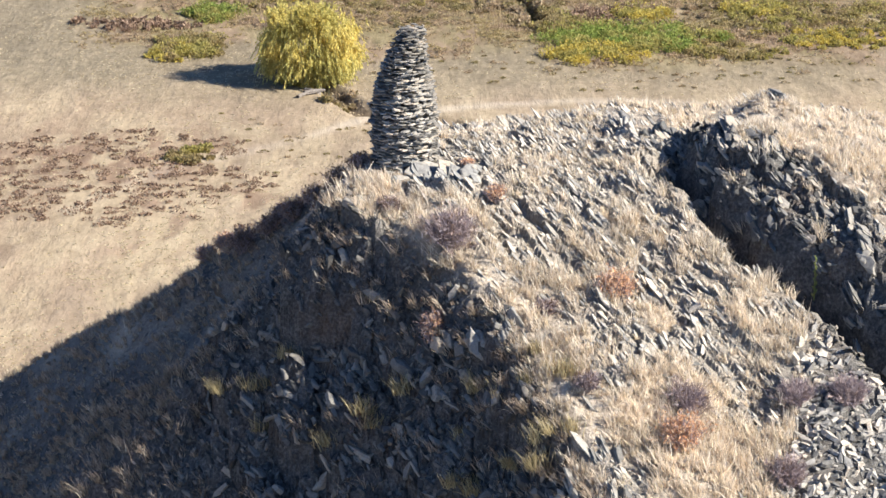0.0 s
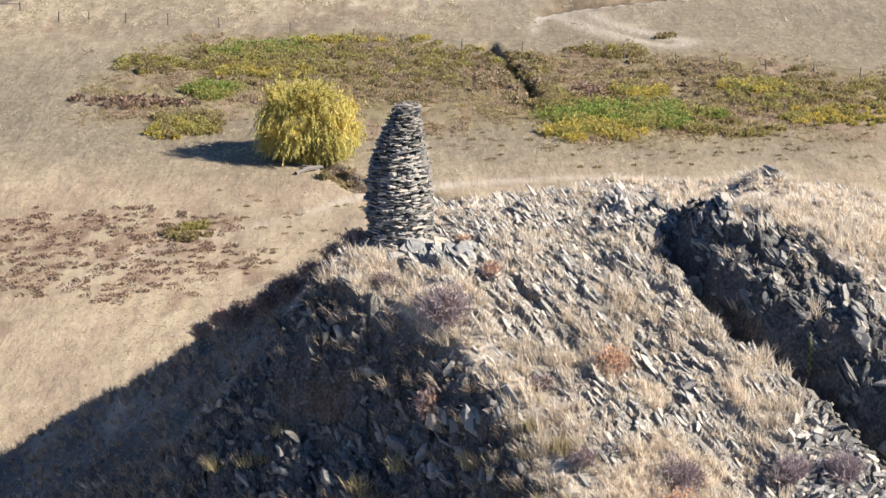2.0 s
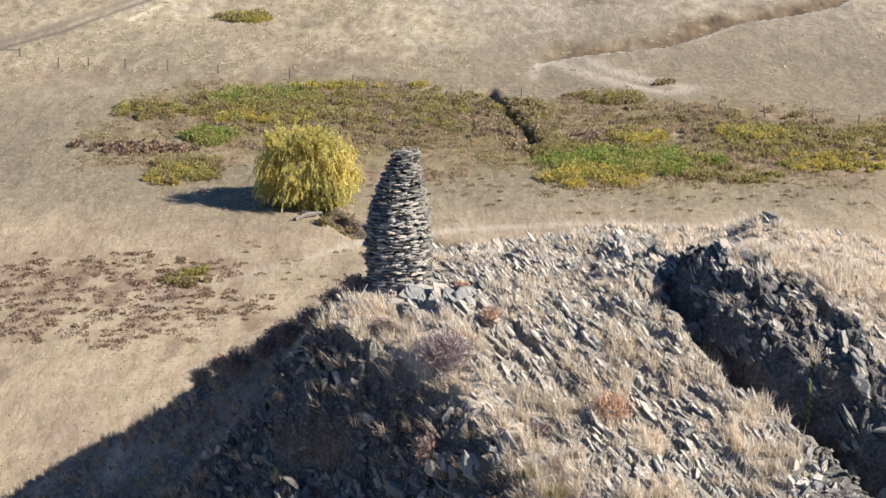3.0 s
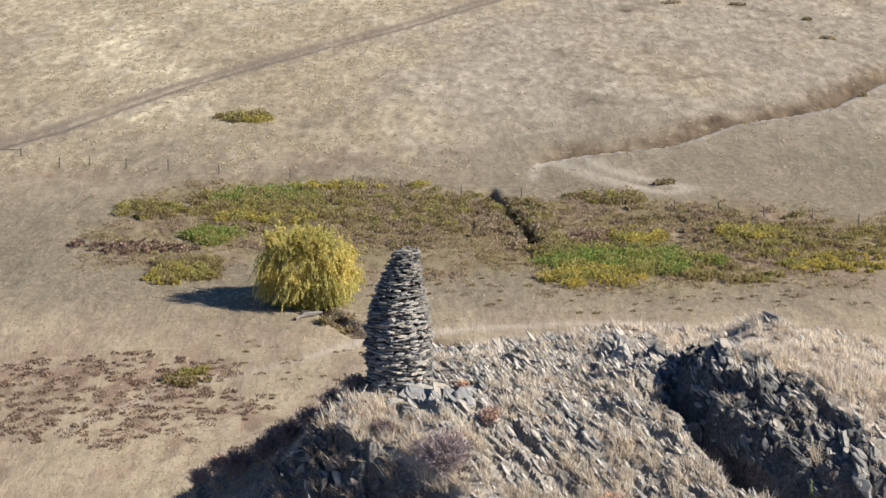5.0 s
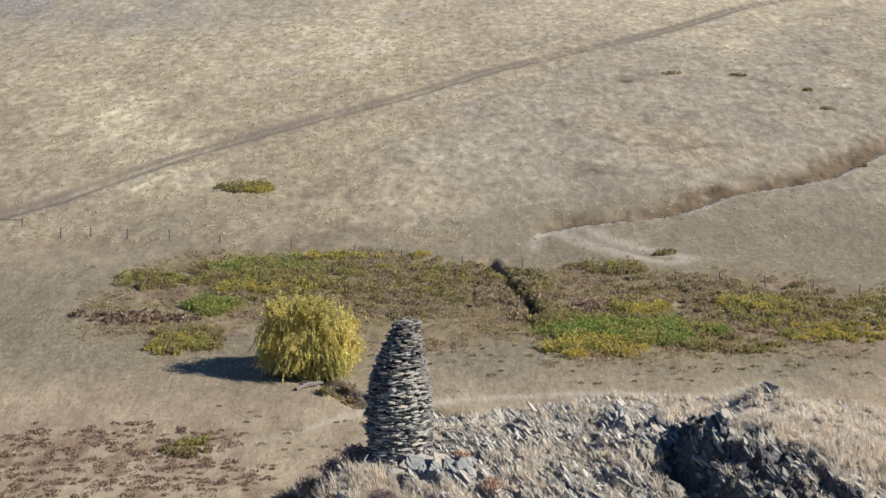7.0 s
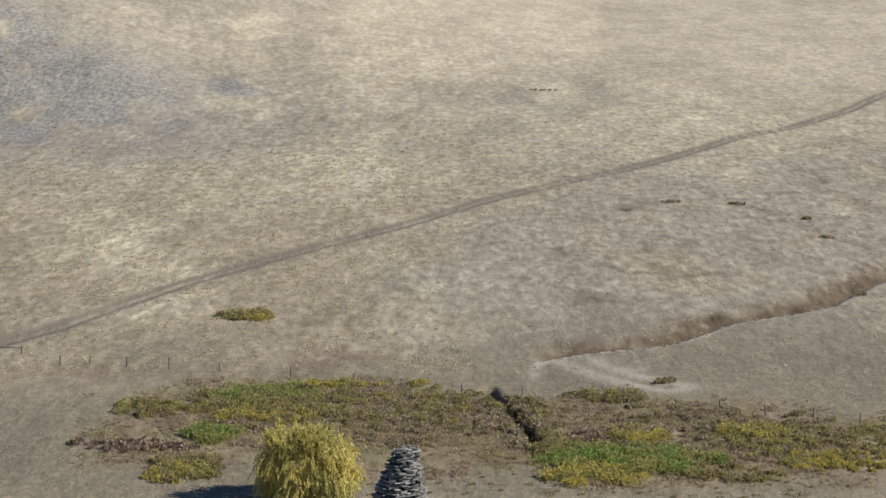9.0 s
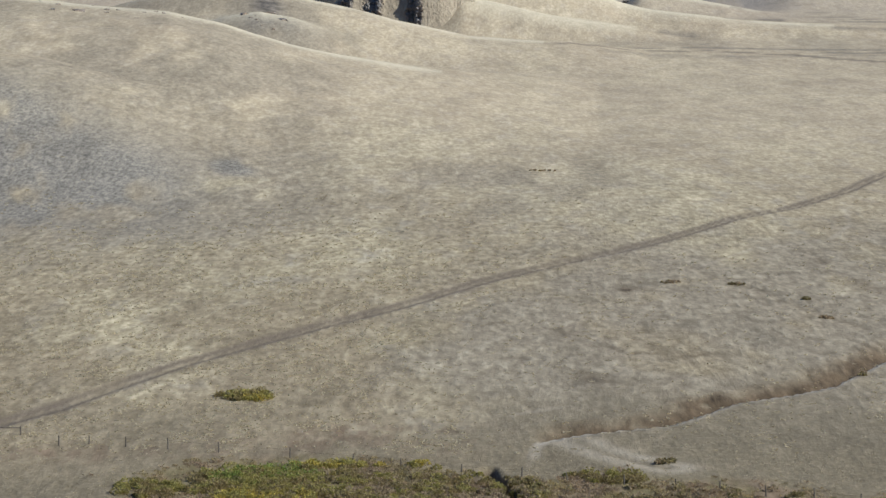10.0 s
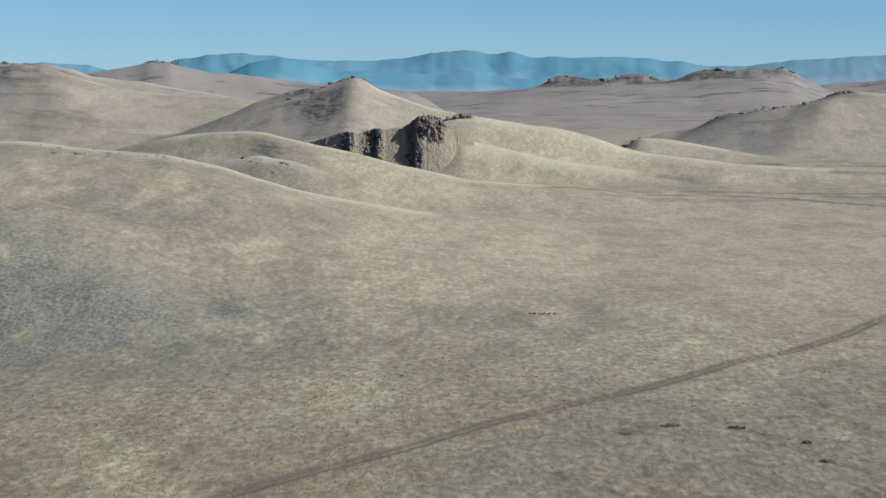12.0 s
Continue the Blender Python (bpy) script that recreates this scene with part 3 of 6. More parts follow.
def hill_base(x, y):
    u, v = x - CX, y - CY
    front = smin(0.42 * (v + 1.0), 0.1 - 0.12 * np.maximum(v, -0.5), 0.5) - 0.012 * np.maximum(u - 6, 0)
    left = 0.95 * (u - spine(v)) - (0.3 + 0.5 * smoothstep(1.2, -0.8, v)) * smoothstep(0.0, 1.8, spine(v) - u) + front + 0.16 + 0.44 * np.maximum(v - 0.5, 0) - 0.22 * np.maximum(-4.0 - u, 0) * smoothstep(0.2, -2.5, v)
    z = smin(left, front, 0.45)
    back = 0.70 * u - 0.75 * (v + 0.36 * u) + 0.80
    back = np.where(u < 0, back, 0.55 - 0.85 * np.maximum(v - 2.2 - 0.75 * np.minimum(u, 4.5), -0.6) - 1.35 * smoothstep(8.0, 10.5, u))
    z = smin(z, back, 0.5)
    z = smin(z, -0.3 * (u - 8.5) + 0.35, 0.6)
    q = scarp_side(u, v)
    on = smoothstep(6.0, 4.5, v)
    q = q + (fbm(x / 1.3, y / 1.3, 151, 3) - 0.5) * 0.9
    lift = np.interp(v, [-9, -4, -1.5, 0.3, 1.6, 4.5], [0.9, 1.0, 0.95, 0.55, 0.08, -0.05])
    step = -1.05 * np.exp(-((q - 0.12) / 0.36) ** 2) * smoothstep(1.0, -0.7, v) + lift * (0.55 * smoothstep(0.15, 0.50, q) + 0.45 * smoothstep(0.5, 2.0, q)) - 0.25 * smoothstep(1.2, 4.5, q) * smoothstep(1.0, -2.0, v)
    step = step - 0.32 * np.exp(-((u + 1.55) / 0.6) ** 2 - ((v - 0.2) / 0.9) ** 2)
    step = step + 0.52 * np.exp(-((u - 7.8) / 0.95) ** 2 - ((v - 4.6) / 1.1) ** 2)
    return CZ + z + step * on


def cells2(a, b, seed):
    """Broken cells: a number for each, the gap to the next one, and the place across it."""
    ia, ib = np.floor(a), np.floor(b)
    d1, d2 = np.full(np.shape(a), 9.0), np.full(np.shape(a), 9.0)
    tone, across = np.zeros(np.shape(a)), np.zeros(np.shape(a))
    for da in (-1, 0, 1):
        for db in (-1, 0, 1):
            ca, cb = ia + da, ib + db
            oa = a - (ca + 0.1 + 0.8 * lattice(ca, cb, seed))
            ob_ = b - (cb + 0.1 + 0.8 * lattice(ca, cb, seed + 1))
            d = oa * oa + ob_ * ob_
            d2 = np.minimum(np.maximum(d, d1), d2)
            near = d < d1
            tone = np.where(near, lattice(ca, cb, seed + 2), tone)
            across = np.where(near, oa, across)
            d1 = np.minimum(d, d1)
    return tone, np.sqrt(d2) - np.sqrt(d1), across


def rockiness(x, y):
    """Bare rock: of the shaded face and the crag, and of the sunny slope."""
    u, v = x - CX, y - CY
    q = scarp_side(u, v)
    face = smoothstep(0.25, -0.5, u - spine(v)) * smoothstep(-7.0, -2.6, u + (fbm(x / 1.4, y / 1.4, 171, 3) - 0.5) * 3) * smoothstep(-0.3, -1.4, v)
    crag = smoothstep(0.1, 0.45, q) * smoothstep(2.0, 1.2, q + (fbm(x / 0.9, y / 0.9, 173, 3) - 0.5) * 1.4) * smoothstep(2.2, 0.6, v) * 0.5
    bare = smoothstep(0.47, 0.60, fbm(x / 1.5, y / 1.5, 141, 4)) + 0.75 * smoothstep(-4.8, -2.5, v) * smoothstep(0.3, 1.2, u) * (q < 0)
    bare = np.clip(bare, 0, 1) * smoothstep(-0.2, 0.5, u - spine(v)) * (q < 0.1)
    return np.clip(face + crag, 0, 1), bare


def hill_height(x, y):
    u, v = x - CX, y - CY
    z = hill_base(x, y)
    near = np.exp(-((u / 16) ** 2 + ((v + 3) / 16) ** 2))
    foot = smoothstep(0.6, 1.6, np.hypot(u, v))
    z = z + (fbm(x / 2.6, y / 2.6, 101, 4) - 0.5) * 0.75 * foot
    strata = u * 0.75 + v * 0.55
    z = z + near * foot * (np.abs(fbm(strata / 0.5, (u - v) / 2.2, 111, 4) - 0.5) * -0.42 + 0.05)
    wa, wb = (fbm(x / 0.9, y / 0.9, 175, 3) - 0.5) * 0.5, (fbm(x / 0.9, y / 0.9, 177, 3) - 0.5) * 0.7
    a, b = 0.80 * u + 0.59 * v + wa, 0.59 * u - 0.80 * v + wb
    face, bare = rockiness(x, y)
    t1, g1, s1 = cells2(a / 0.62, b / 0.95, 181)
    t2, g2, s2 = cells2(a / 0.21, b / 0.34, 187)
    z = z + face * foot * near * ((t1 - 0.5) * 0.80 - 0.26 * (1 - smoothstep(0.0, 0.16, g1)) - s1 * 0.25 + (t2 - 0.5) * 0.24 - s2 * 0.06 - 0.09 * (1 - smoothstep(0.0, 0.22, g2)))
    t3, g3, s3 = cells2(a / 0.17, b / 0.62, 191)
    z = z + bare * foot * near * ((t3 - 0.5) * 0.10 - s3 * 0.085 - 0.05 * (1 - smoothstep(0.0, 0.2, g3)))
    return z


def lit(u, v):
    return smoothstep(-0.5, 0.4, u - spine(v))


def scree_zone(u, v):
    return 1.25 * np.exp(-(((u - 8.15 - 0.25 * (v + 7)) / 1.7) ** 4 + ((v + 7.2) / 2.9) ** 4))


def make_hill():
    fx = np.concatenate([np.arange(-11.5, -5, 0.08), np.arange(-5, 9.5, 0.05), np.arange(9.5, 11.01, 0.1)])
    fy = np.concatenate([np.arange(33.0, 38, 0.09), np.arange(38, 50, 0.05), np.arange(50, 56.01, 0.09)])
    out = np.array([0.6, 1.4, 2.6, 4.5, 7, 11, 17, 26, 38, 52, 70, 92, 118])
    xs = np.concatenate([fx[0] - out[::-1], fx, fx[-1] + out])
    ys = np.concatenate([fy[0] - out[::-1], fy, fy[-1] + out[:-1]])
    y, x = np.meshgrid(ys, xs, indexing="ij")
    z = np.maximum(hill_height(x, y), -3.0)
    z = np.where(y > 60, np.minimum(z, 46 - 0.55 * (y - 50)), z)
    z = np.maximum(z, -3.0)
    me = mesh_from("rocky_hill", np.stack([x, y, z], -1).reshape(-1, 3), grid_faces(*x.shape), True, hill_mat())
    u, v = x - CX, y - CY
    q = scarp_side(u, v)
    face, bare = rockiness(x, y)
    # dark stone towards the shaded face, pale on the sunny slope: light painted in
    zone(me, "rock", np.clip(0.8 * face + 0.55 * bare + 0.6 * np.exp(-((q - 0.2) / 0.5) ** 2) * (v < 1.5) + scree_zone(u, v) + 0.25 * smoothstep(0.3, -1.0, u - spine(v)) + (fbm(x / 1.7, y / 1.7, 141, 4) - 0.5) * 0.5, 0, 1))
    zone(me, "sunlit", np.clip(lit(u, v) * (q < 0.1) * (1 - 0.7 * scree_zone(u, v)), 0, 1))
    hard = (face + bare)[:-1, :-1].ravel() < 0.4
    me.polygons.foreach_set("use_smooth", hard)
    return tagged(new("rocky_hill", me), "rocky slate hill with dry grass and a shaded face", "hill", kind="structure")


rocky_hill = make_hill()
def slate_mat(name, dark=1.0, by_object=False, lichen=0.25, low=0.085):
    n = Nodes(name, 0.78, 0.35)
    pick = n.piece() if by_object else n.island()
    tone = n.ramp(pick, [(0.0, (low * dark * 1.04, low * dark, low * dark * 0.93)), (0.35, (max(0.195, low * 1.1) * dark, max(0.186, low * 1.08) * dark, max(0.170, low * 1.0) * dark)),
                         (0.7, (0.32 * dark, 0.295 * dark, 0.255 * dark)), (1.0, (0.41 * dark, 0.345 * dark, 0.27 * dark))])
    grain = n.noise(14, 6, 0.7)
    c = n.mix(0.6, tone, n.ramp(grain, [(0.3, 0.25), (0.5, 0.8), (0.72, 1.25)]), "MULTIPLY")
    spots = n.ramp(n.noise(5, 4, 0.6), [(0.55, 0.0), (0.7, lichen)])
    c = n.mix(spots, c, (0.33, 0.29, 0.19))
    n.bump(n.noise(30, 5, 0.7, stretch=(1, 1, 4)), 0.6, 0.02)
    return n.done(c)


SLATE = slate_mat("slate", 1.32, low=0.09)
# darker copy of the slate, painting shade onto the steep faces
SHADED_SLATE = slate_mat("shaded_slate_joined", 0.60, lichen=0.25, low=0.05)
SLATE_PIECE = slate_mat("slate_single", 1.05, by_object=True)
CAIRN_PIECE = slate_mat("cairn_slate", 1.3, by_object=True, lichen=0.3, low=0.035)
# darker than the face stones, to paint shade into the gaps
CAIRN_REST = slate_mat("cairn_slate_joined", 0.8, lichen=0.3, low=0.05)
# single blocks of the shaded face and hollow, darkened the same way
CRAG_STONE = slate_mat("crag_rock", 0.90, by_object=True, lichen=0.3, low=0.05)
PALE_STONE = slate_mat("pale_rock", 1.05, by_object=True, lichen=0.25, low=0.2)


def slab_shape(seed, wide=0.65, thick=0.14):
    """Corners and triangles of an irregular split slab, 1 long, lying flat."""
    r = np.random.default_rng(seed)
    k = r.integers(4, 7)
    a = np.sort((np.arange(k) + r.uniform(-0.42, 0.42, k)) * 2 * np.pi / k)
    ring = np.stack([np.cos(a) * 0.5, np.sin(a) * 0.5 * wide], 1) * r.uniform(0.72, 1.2, (k, 1))
    low = np.c_[ring * 1.0, np.full(k, -thick / 2) + r.uniform(-0.02, 0.02, k)]
    mid = np.c_[ring * 1.04, np.full(k, thick * 0.25) + r.uniform(-0.03, 0.03, k)]
    top = np.c_[ring * r.uniform(0.82, 0.94), np.full(k, thick / 2) + r.uniform(-0.02, 0.02, k)]
    v = np.concatenate([low, mid, top, [[0, 0, thick / 2 + 0.015]]])
    f = []
    for i in range(k):
        j = (i + 1) % k
        f += [(i, j, k + j), (i, k + j, k + i), (k + i, k + j, 2 * k + j), (k + i, 2 * k + j, 2 * k + i), (2 * k + i, 2 * k + j, 3 * k)]
    return v, np.array(f)


def chip_shape(seed):
    """A plain split chip, for the many small ones."""
    r = np.random.default_rng(seed)
    k = r.integers(4, 7)
    a = np.sort((np.arange(k) + r.uniform(-0.3, 0.3, k)) * 2 * np.pi / k)
    ring = np.stack([np.cos(a) * 0.5, np.sin(a) * 0.34], 1) * r.uniform(0.75, 1.15, (k, 1))
    low = np.c_[ring, np.full(k, -0.08)]
    top = np.c_[ring * r.uniform(0.85, 0.97), 0.08 + r.uniform(-0.03, 0.03, k)]
    f = []
    for i in range(k):
        j = (i + 1) % k
        f += [(i, j, k + j), (i, k + j, k + i)]
    f += [(k, k + i, k + i + 1) for i in range(1, k - 1)]
    return np.concatenate([low, top]), np.array(f)


def rock_shape(seed, size=(1, 1, 1), points=26, bed=0.5):
    """An angular broken block: a hull of points, cut in beds."""
    r = random.Random(seed)
    bm = bmesh.new()
    for k in range(points):
        v = Vector((r.gauss(0, 1), r.gauss(0, 1), r.gauss(0, 1))).normalized()
        v = Vector((max(-0.72, min(0.72, v.x)), max(-0.72, min(0.72, v.y)), max(-0.62, min(0.62, v.z)))) * r.uniform(0.85, 1.1)
        v.z = v.z * (1 - bed) + bed * round(v.z * 3) / 3
        bm.verts.new((v.x * size[0], v.y * size[1], v.z * size[2]))
    res = bmesh.ops.convex_hull(bm, input=bm.verts)
    bmesh.ops.delete(bm, geom=list({g for g in res["geom_interior"] + res["geom_unused"] if isinstance(g, bmesh.types.BMVert)}), context="VERTS")
    bmesh.ops.triangulate(bm, faces=bm.faces)
    bm.verts.index_update()
    v = np.array([x.co[:] for x in bm.verts])
    f = np.array([[x.index for x in t.verts] for t in bm.faces])
    bm.free()
    return v, f


def ledge_shape(seed, size, beds=5):
    """A bedded block: split slabs stacked with ragged ends, in one mesh."""
    r = np.random.default_rng(seed)
    vs, fs, base = [], [], 0
    h = np.cumsum(r.uniform(0.6, 1.4, beds))
    h = h / h[-1] * 2 - 1
    low = -1.0
    for k in range(beds):
        v, f = slab_shape(seed * 10 + k, 0.8, 1.0)
        v = v * np.array([2.0 * r.uniform(0.65, 1.05), 2.0 * r.uniform(0.65, 1.05), (h[k] - low) * 1.02])
        a = r.normal(0, 0.25)
        v = np.stack([v[:, 0] * np.cos(a) - v[:, 1] * np.sin(a), v[:, 0] * np.sin(a) + v[:, 1] * np.cos(a), v[:, 2]], 1)
        v = v + np.array([r.normal(0, 0.16), r.normal(0, 0.16), (h[k] + low) / 2])
        low = h[k]
        vs.append(v * np.array(size))
        fs.append(f + base)
        base += len(v)
    return np.concatenate(vs), np.concatenate(fs)


def turn_from(normal, along):
    """Turns whose z is normal and whose x lies along, for arrays of both."""
    z = normal / np.linalg.norm(normal, axis=1, keepdims=True)
    x = along - z * np.sum(along * z, axis=1, keepdims=True)
    x = x / np.linalg.norm(x, axis=1, keepdims=True)
    return np.stack([x, np.cross(z, x), z], -1)


def spread(shapes, pos, turn, scale):
    """All copies of the shapes in one pair of arrays."""
    vs, fs, base = [], [], 0
    kind = np.arange(len(pos)) % len(shapes)
    for k, (v, f) in enumerate(shapes):
        m = kind == k
        if not m.any():
            continue
        w = np.einsum("nij,nvj->nvi", turn[m], v[None] * scale[m][:, None, :]) + pos[m][:, None, :]
        fs.append((f[None] + base + np.arange(m.sum())[:, None, None] * len(v)).reshape(-1, 3))
        vs.append(w.reshape(-1, 3))
        base += w.shape[0] * w.shape[1]
    return np.concatenate(vs), np.concatenate(fs)


def hill_normal(x, y, e=0.12):
    gx = (hill_height(x + e, y) - hill_height(x - e, y)) / (2 * e)
    gy = (hill_height(x, y + e) - hill_height(x, y - e)) / (2 * e)
    n = np.stack([-gx, -gy, np.ones_like(gx)], -1)
    return n / np.linalg.norm(n, axis=-1, keepdims=True)


# ---------------------------------------------------------------- the cairn, course on course of split stone
def make_cairn():
    cairn = tagged(new("cairn"), "tall dry-stacked cairn of flat grey slate slabs on a hilltop", "cairn")
    cairn.location = (CX - 0.07, CY, CZ + 0.03)
    r = np.random.default_rng(11)
    shapes = [slab_shape(200 + k, 0.55 + 0.035 * (k % 8), 0.2) for k in range(14)]
    single = [mesh_from("stone", v, f, False, CAIRN_PIECE) for v, f in shapes]
    z, rows = -0.12, []
    while z < 2.74:
        t = 0.026 + 0.028 * r.random() ** 1.5
        rad = np.interp(z, [0, 0.66, 1.25, 1.64, 2.03, 2.30, 2.50, 2.74], [0.67, 0.68, 0.65, 0.57, 0.465, 0.37, 0.31, 0.265])
        mid = np.interp(z, [0, 1.25, 2.03, 2.3, 2.74], [-0.03, -0.04, -0.015, 0.045, 0.12])
        n = max(6, int(2 * np.pi * rad / r.uniform(0.17, 0.24)))
        first = r.random() * 6.28
        for k in range(n):
            a = first + (k + r.uniform(-0.2, 0.2)) * 2 * np.pi / n
            long = r.uniform(0.15, 0.36) * min(1.0, 0.28 + rad * 1.15)
            out = rad - 0.36 * long + r.normal(0, 0.028)
            rows.append((mid + out * math.cos(a), out * math.sin(a), z + r.normal(0, 0.012), a, t * r.uniform(0.55, 1.0), long))
        z += t * 0.93
    rows.sort(key=lambda q: q[1] - 0.15 * q[0])
    near, rest = rows[:300], rows[300:]
    for k, (x, y, zz, a, t, long) in enumerate(near):
        ob = part("stone", single[k % 14], cairn)
        ob.matrix_local = pose(x, y, zz, r.normal(0, 6), r.normal(0, 6), math.degrees(a) + 90 + r.normal(0, 20)) @ Matrix.Diagonal((long, long * 0.95, t * 4.4, 1))
    p = np.array([q[:3] for q in rest])
    a = np.array([q[3] for q in rest]) + np.pi / 2
    turn = turn_from(np.c_[r.normal(0, 0.08, (len(p), 2)), np.ones(len(p))], np.c_[np.cos(a), np.sin(a), 0 * a])
    sc = np.array([(q[5], q[5] * 0.95, q[4] * 4.4) for q in rest])
    tagged(part("rear_stone", mesh_from("rear_stone", *spread(shapes, p, turn, sc), False, CAIRN_REST), cairn), kind="stuff")
    # their darker colour deepens the shade between the face stones
    # packing stones fill the inside
    p = np.c_[r.normal(0, 0.13, (260, 2)), r.uniform(-0.1, 2.7, 260)]
    p[:, :2] *= np.interp(p[:, 2], [0, 1.6, 2.74], [1.0, 1.0, 0.25])[:, None]
    p[:, 0] += np.interp(p[:, 2], [0, 1.25, 2.03, 2.3, 2.74], [-0.03, -0.04, -0.015, 0.045, 0.12])
    turn = turn_from(np.c_[r.normal(0, 0.1, (260, 2)), np.ones(260)], np.c_[r.normal(0, 1, (260, 2)), np.zeros(260)])
    sc = np.c_[r.uniform(0.40, 0.60, (260, 1)) * np.ones((1, 2)), r.uniform(0.25, 0.4, 260)] * np.interp(p[:, 2], [0, 1.5, 2.3, 2.74], [1.0, 1.0, 0.62, 0.5])[:, None]
    tagged(part("packing_stone", mesh_from("packing_stone", *spread(shapes, p, turn, sc), False, CAIRN_REST), cairn), kind="stuff")
    return cairn


make_cairn()


# ---------------------------------------------------------------- loose slate on the hill
def make_slabs():
    r = np.random.default_rng(23)
    n = 44000
    x, y = r.uniform(-11.2, 10.8, n), r.uniform(34.5, 54.5, n)
    u, v = x - CX, y - CY
    q = scarp_side(u, v)
    sun_side = lit(u, v)
    face, bare = rockiness(x, y)
    want = np.where(sun_side < 0.5, 0.80 * face + 0.20, 0.12 + 0.50 * bare + scree_zone(u, v))
    want = np.where(q > 0.1, 0.24 + 0.70 * face, want)
    keep = (r.random(n) < want) & (np.hypot(u, v) > 0.55)
    x, y, u, v, q, sun_side = (k[keep] for k in (x, y, u, v, q, sun_side))
    n = len(x)
    z = hill_height(x, y)
    nor = hill_normal(x, y)
    bed = np.where(r.random((n, 1)) < 0.7, np.array([[0.40, -0.33, 0.85]]), np.array([[0.58, -0.10, 0.80]]))
    scree = scree_zone(u, v) > 0.5
    stand = (r.random(n) < np.where(sun_side > 0.5, 0.80, 0.60)) & ~scree
    rock = (face[keep] > 0.4)
    tilt = np.where(stand[:, None], bed + r.normal(0, 1, (n, 3)) * np.where(rock, 0.22, 0.09)[:, None], nor + r.normal(0, 1, (n, 3)) * np.where(scree, 0.55, np.where(sun_side > 0.5, 0.25, 0.40))[:, None])
    along = np.where(stand[:, None], np.array([0.62, -0.70, -0.3]) + r.normal(0, 0.12, (n, 3)), r.normal(0, 1, (n, 3)))
    turn = turn_from(tilt, along)
    size = 0.055 + 0.14 * r.random(n) ** 2.4 + 0.12 * (r.random(n) < 0.03)
    size = size * np.where(scree, 1.35, np.where(rock, np.where(q > 0.1, 1.05, 1.5), 1.0)) * np.where(u < -4, 0.65, 1.0)
    spanned = np.where(stand & (sun_side > 0.5) & ~rock, r.uniform(1.7, 3.0, n), r.uniform(0.9, 1.7, n))
    scale = np.stack([size * spanned, size * r.uniform(0.7, 1.0, n), size * np.where(scree | rock, r.uniform(0.7, 2.2, n), r.uniform(0.35, 0.8, n))], 1)
    pos = np.stack([x, y, z], 1) + nor * (size * np.where(rock, 0.10, np.where(stand, 0.06, np.where(scree, 0.10, 0.02))))[:, None]
    shapes = [slab_shape(300 + k, 0.7, 0.2) for k in range(12)]
    e = 0.5
    steep = np.hypot(hill_base(x + e, y) - hill_base(x - e, y), hill_base(x, y + e) - hill_base(x, y - e)) / (2 * e)
    # the largest slabs lie singly, the rest is one spread of chips
    order = np.argsort(-size * np.where((np.abs(u) < 9) & (v > -11), 1, 0.2))
    big, small = order[:290], order[290:]
    # slabs on the steep shaded face take the darker copy, shade in the colour
    single = [mesh_from("slab", sv, sf, False, SLATE_PIECE) for sv, sf in shapes]
    dark = [mesh_from("slab", sv, sf, False, CRAG_STONE) for sv, sf in shapes]
    for k, i in enumerate(big):
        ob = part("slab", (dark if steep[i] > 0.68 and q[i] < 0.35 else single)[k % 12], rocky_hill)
        m = np.eye(4)
        m[:3, :3] = turn[i] * scale[i][None, :]
        m[:3, 3] = pos[i]
        ob.matrix_local = Matrix(m.tolist())
    # one slate in two tones: dark for the shaded steep faces, pale for sunny slope
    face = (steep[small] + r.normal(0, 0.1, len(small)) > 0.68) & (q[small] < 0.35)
    chips = [chip_shape(500 + k) for k in range(16)]
    lumps = [rock_shape(560 + k, (0.62, 0.42, 0.34), 13, 0.4) for k in range(16)]
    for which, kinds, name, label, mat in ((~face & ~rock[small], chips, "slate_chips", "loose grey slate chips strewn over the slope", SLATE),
                                           (face & ~rock[small], chips, "broken_rock", "broken slate covering the steep faces, coloured dark for their shade", SHADED_SLATE),
                                           (rock[small], lumps, "broken_rock", "angular blocks of broken slate in the steep faces, coloured dark for shade", SHADED_SLATE)):
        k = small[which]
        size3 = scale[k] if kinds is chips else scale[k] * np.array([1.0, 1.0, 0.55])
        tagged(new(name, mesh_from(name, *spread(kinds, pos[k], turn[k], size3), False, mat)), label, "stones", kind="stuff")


make_slabs()


# ---------------------------------------------------------------- outcrops
def on_hill(x, y, dz=0.0):
    return float(hill_height(np.array([x]), np.array([y]))[0]) + dz


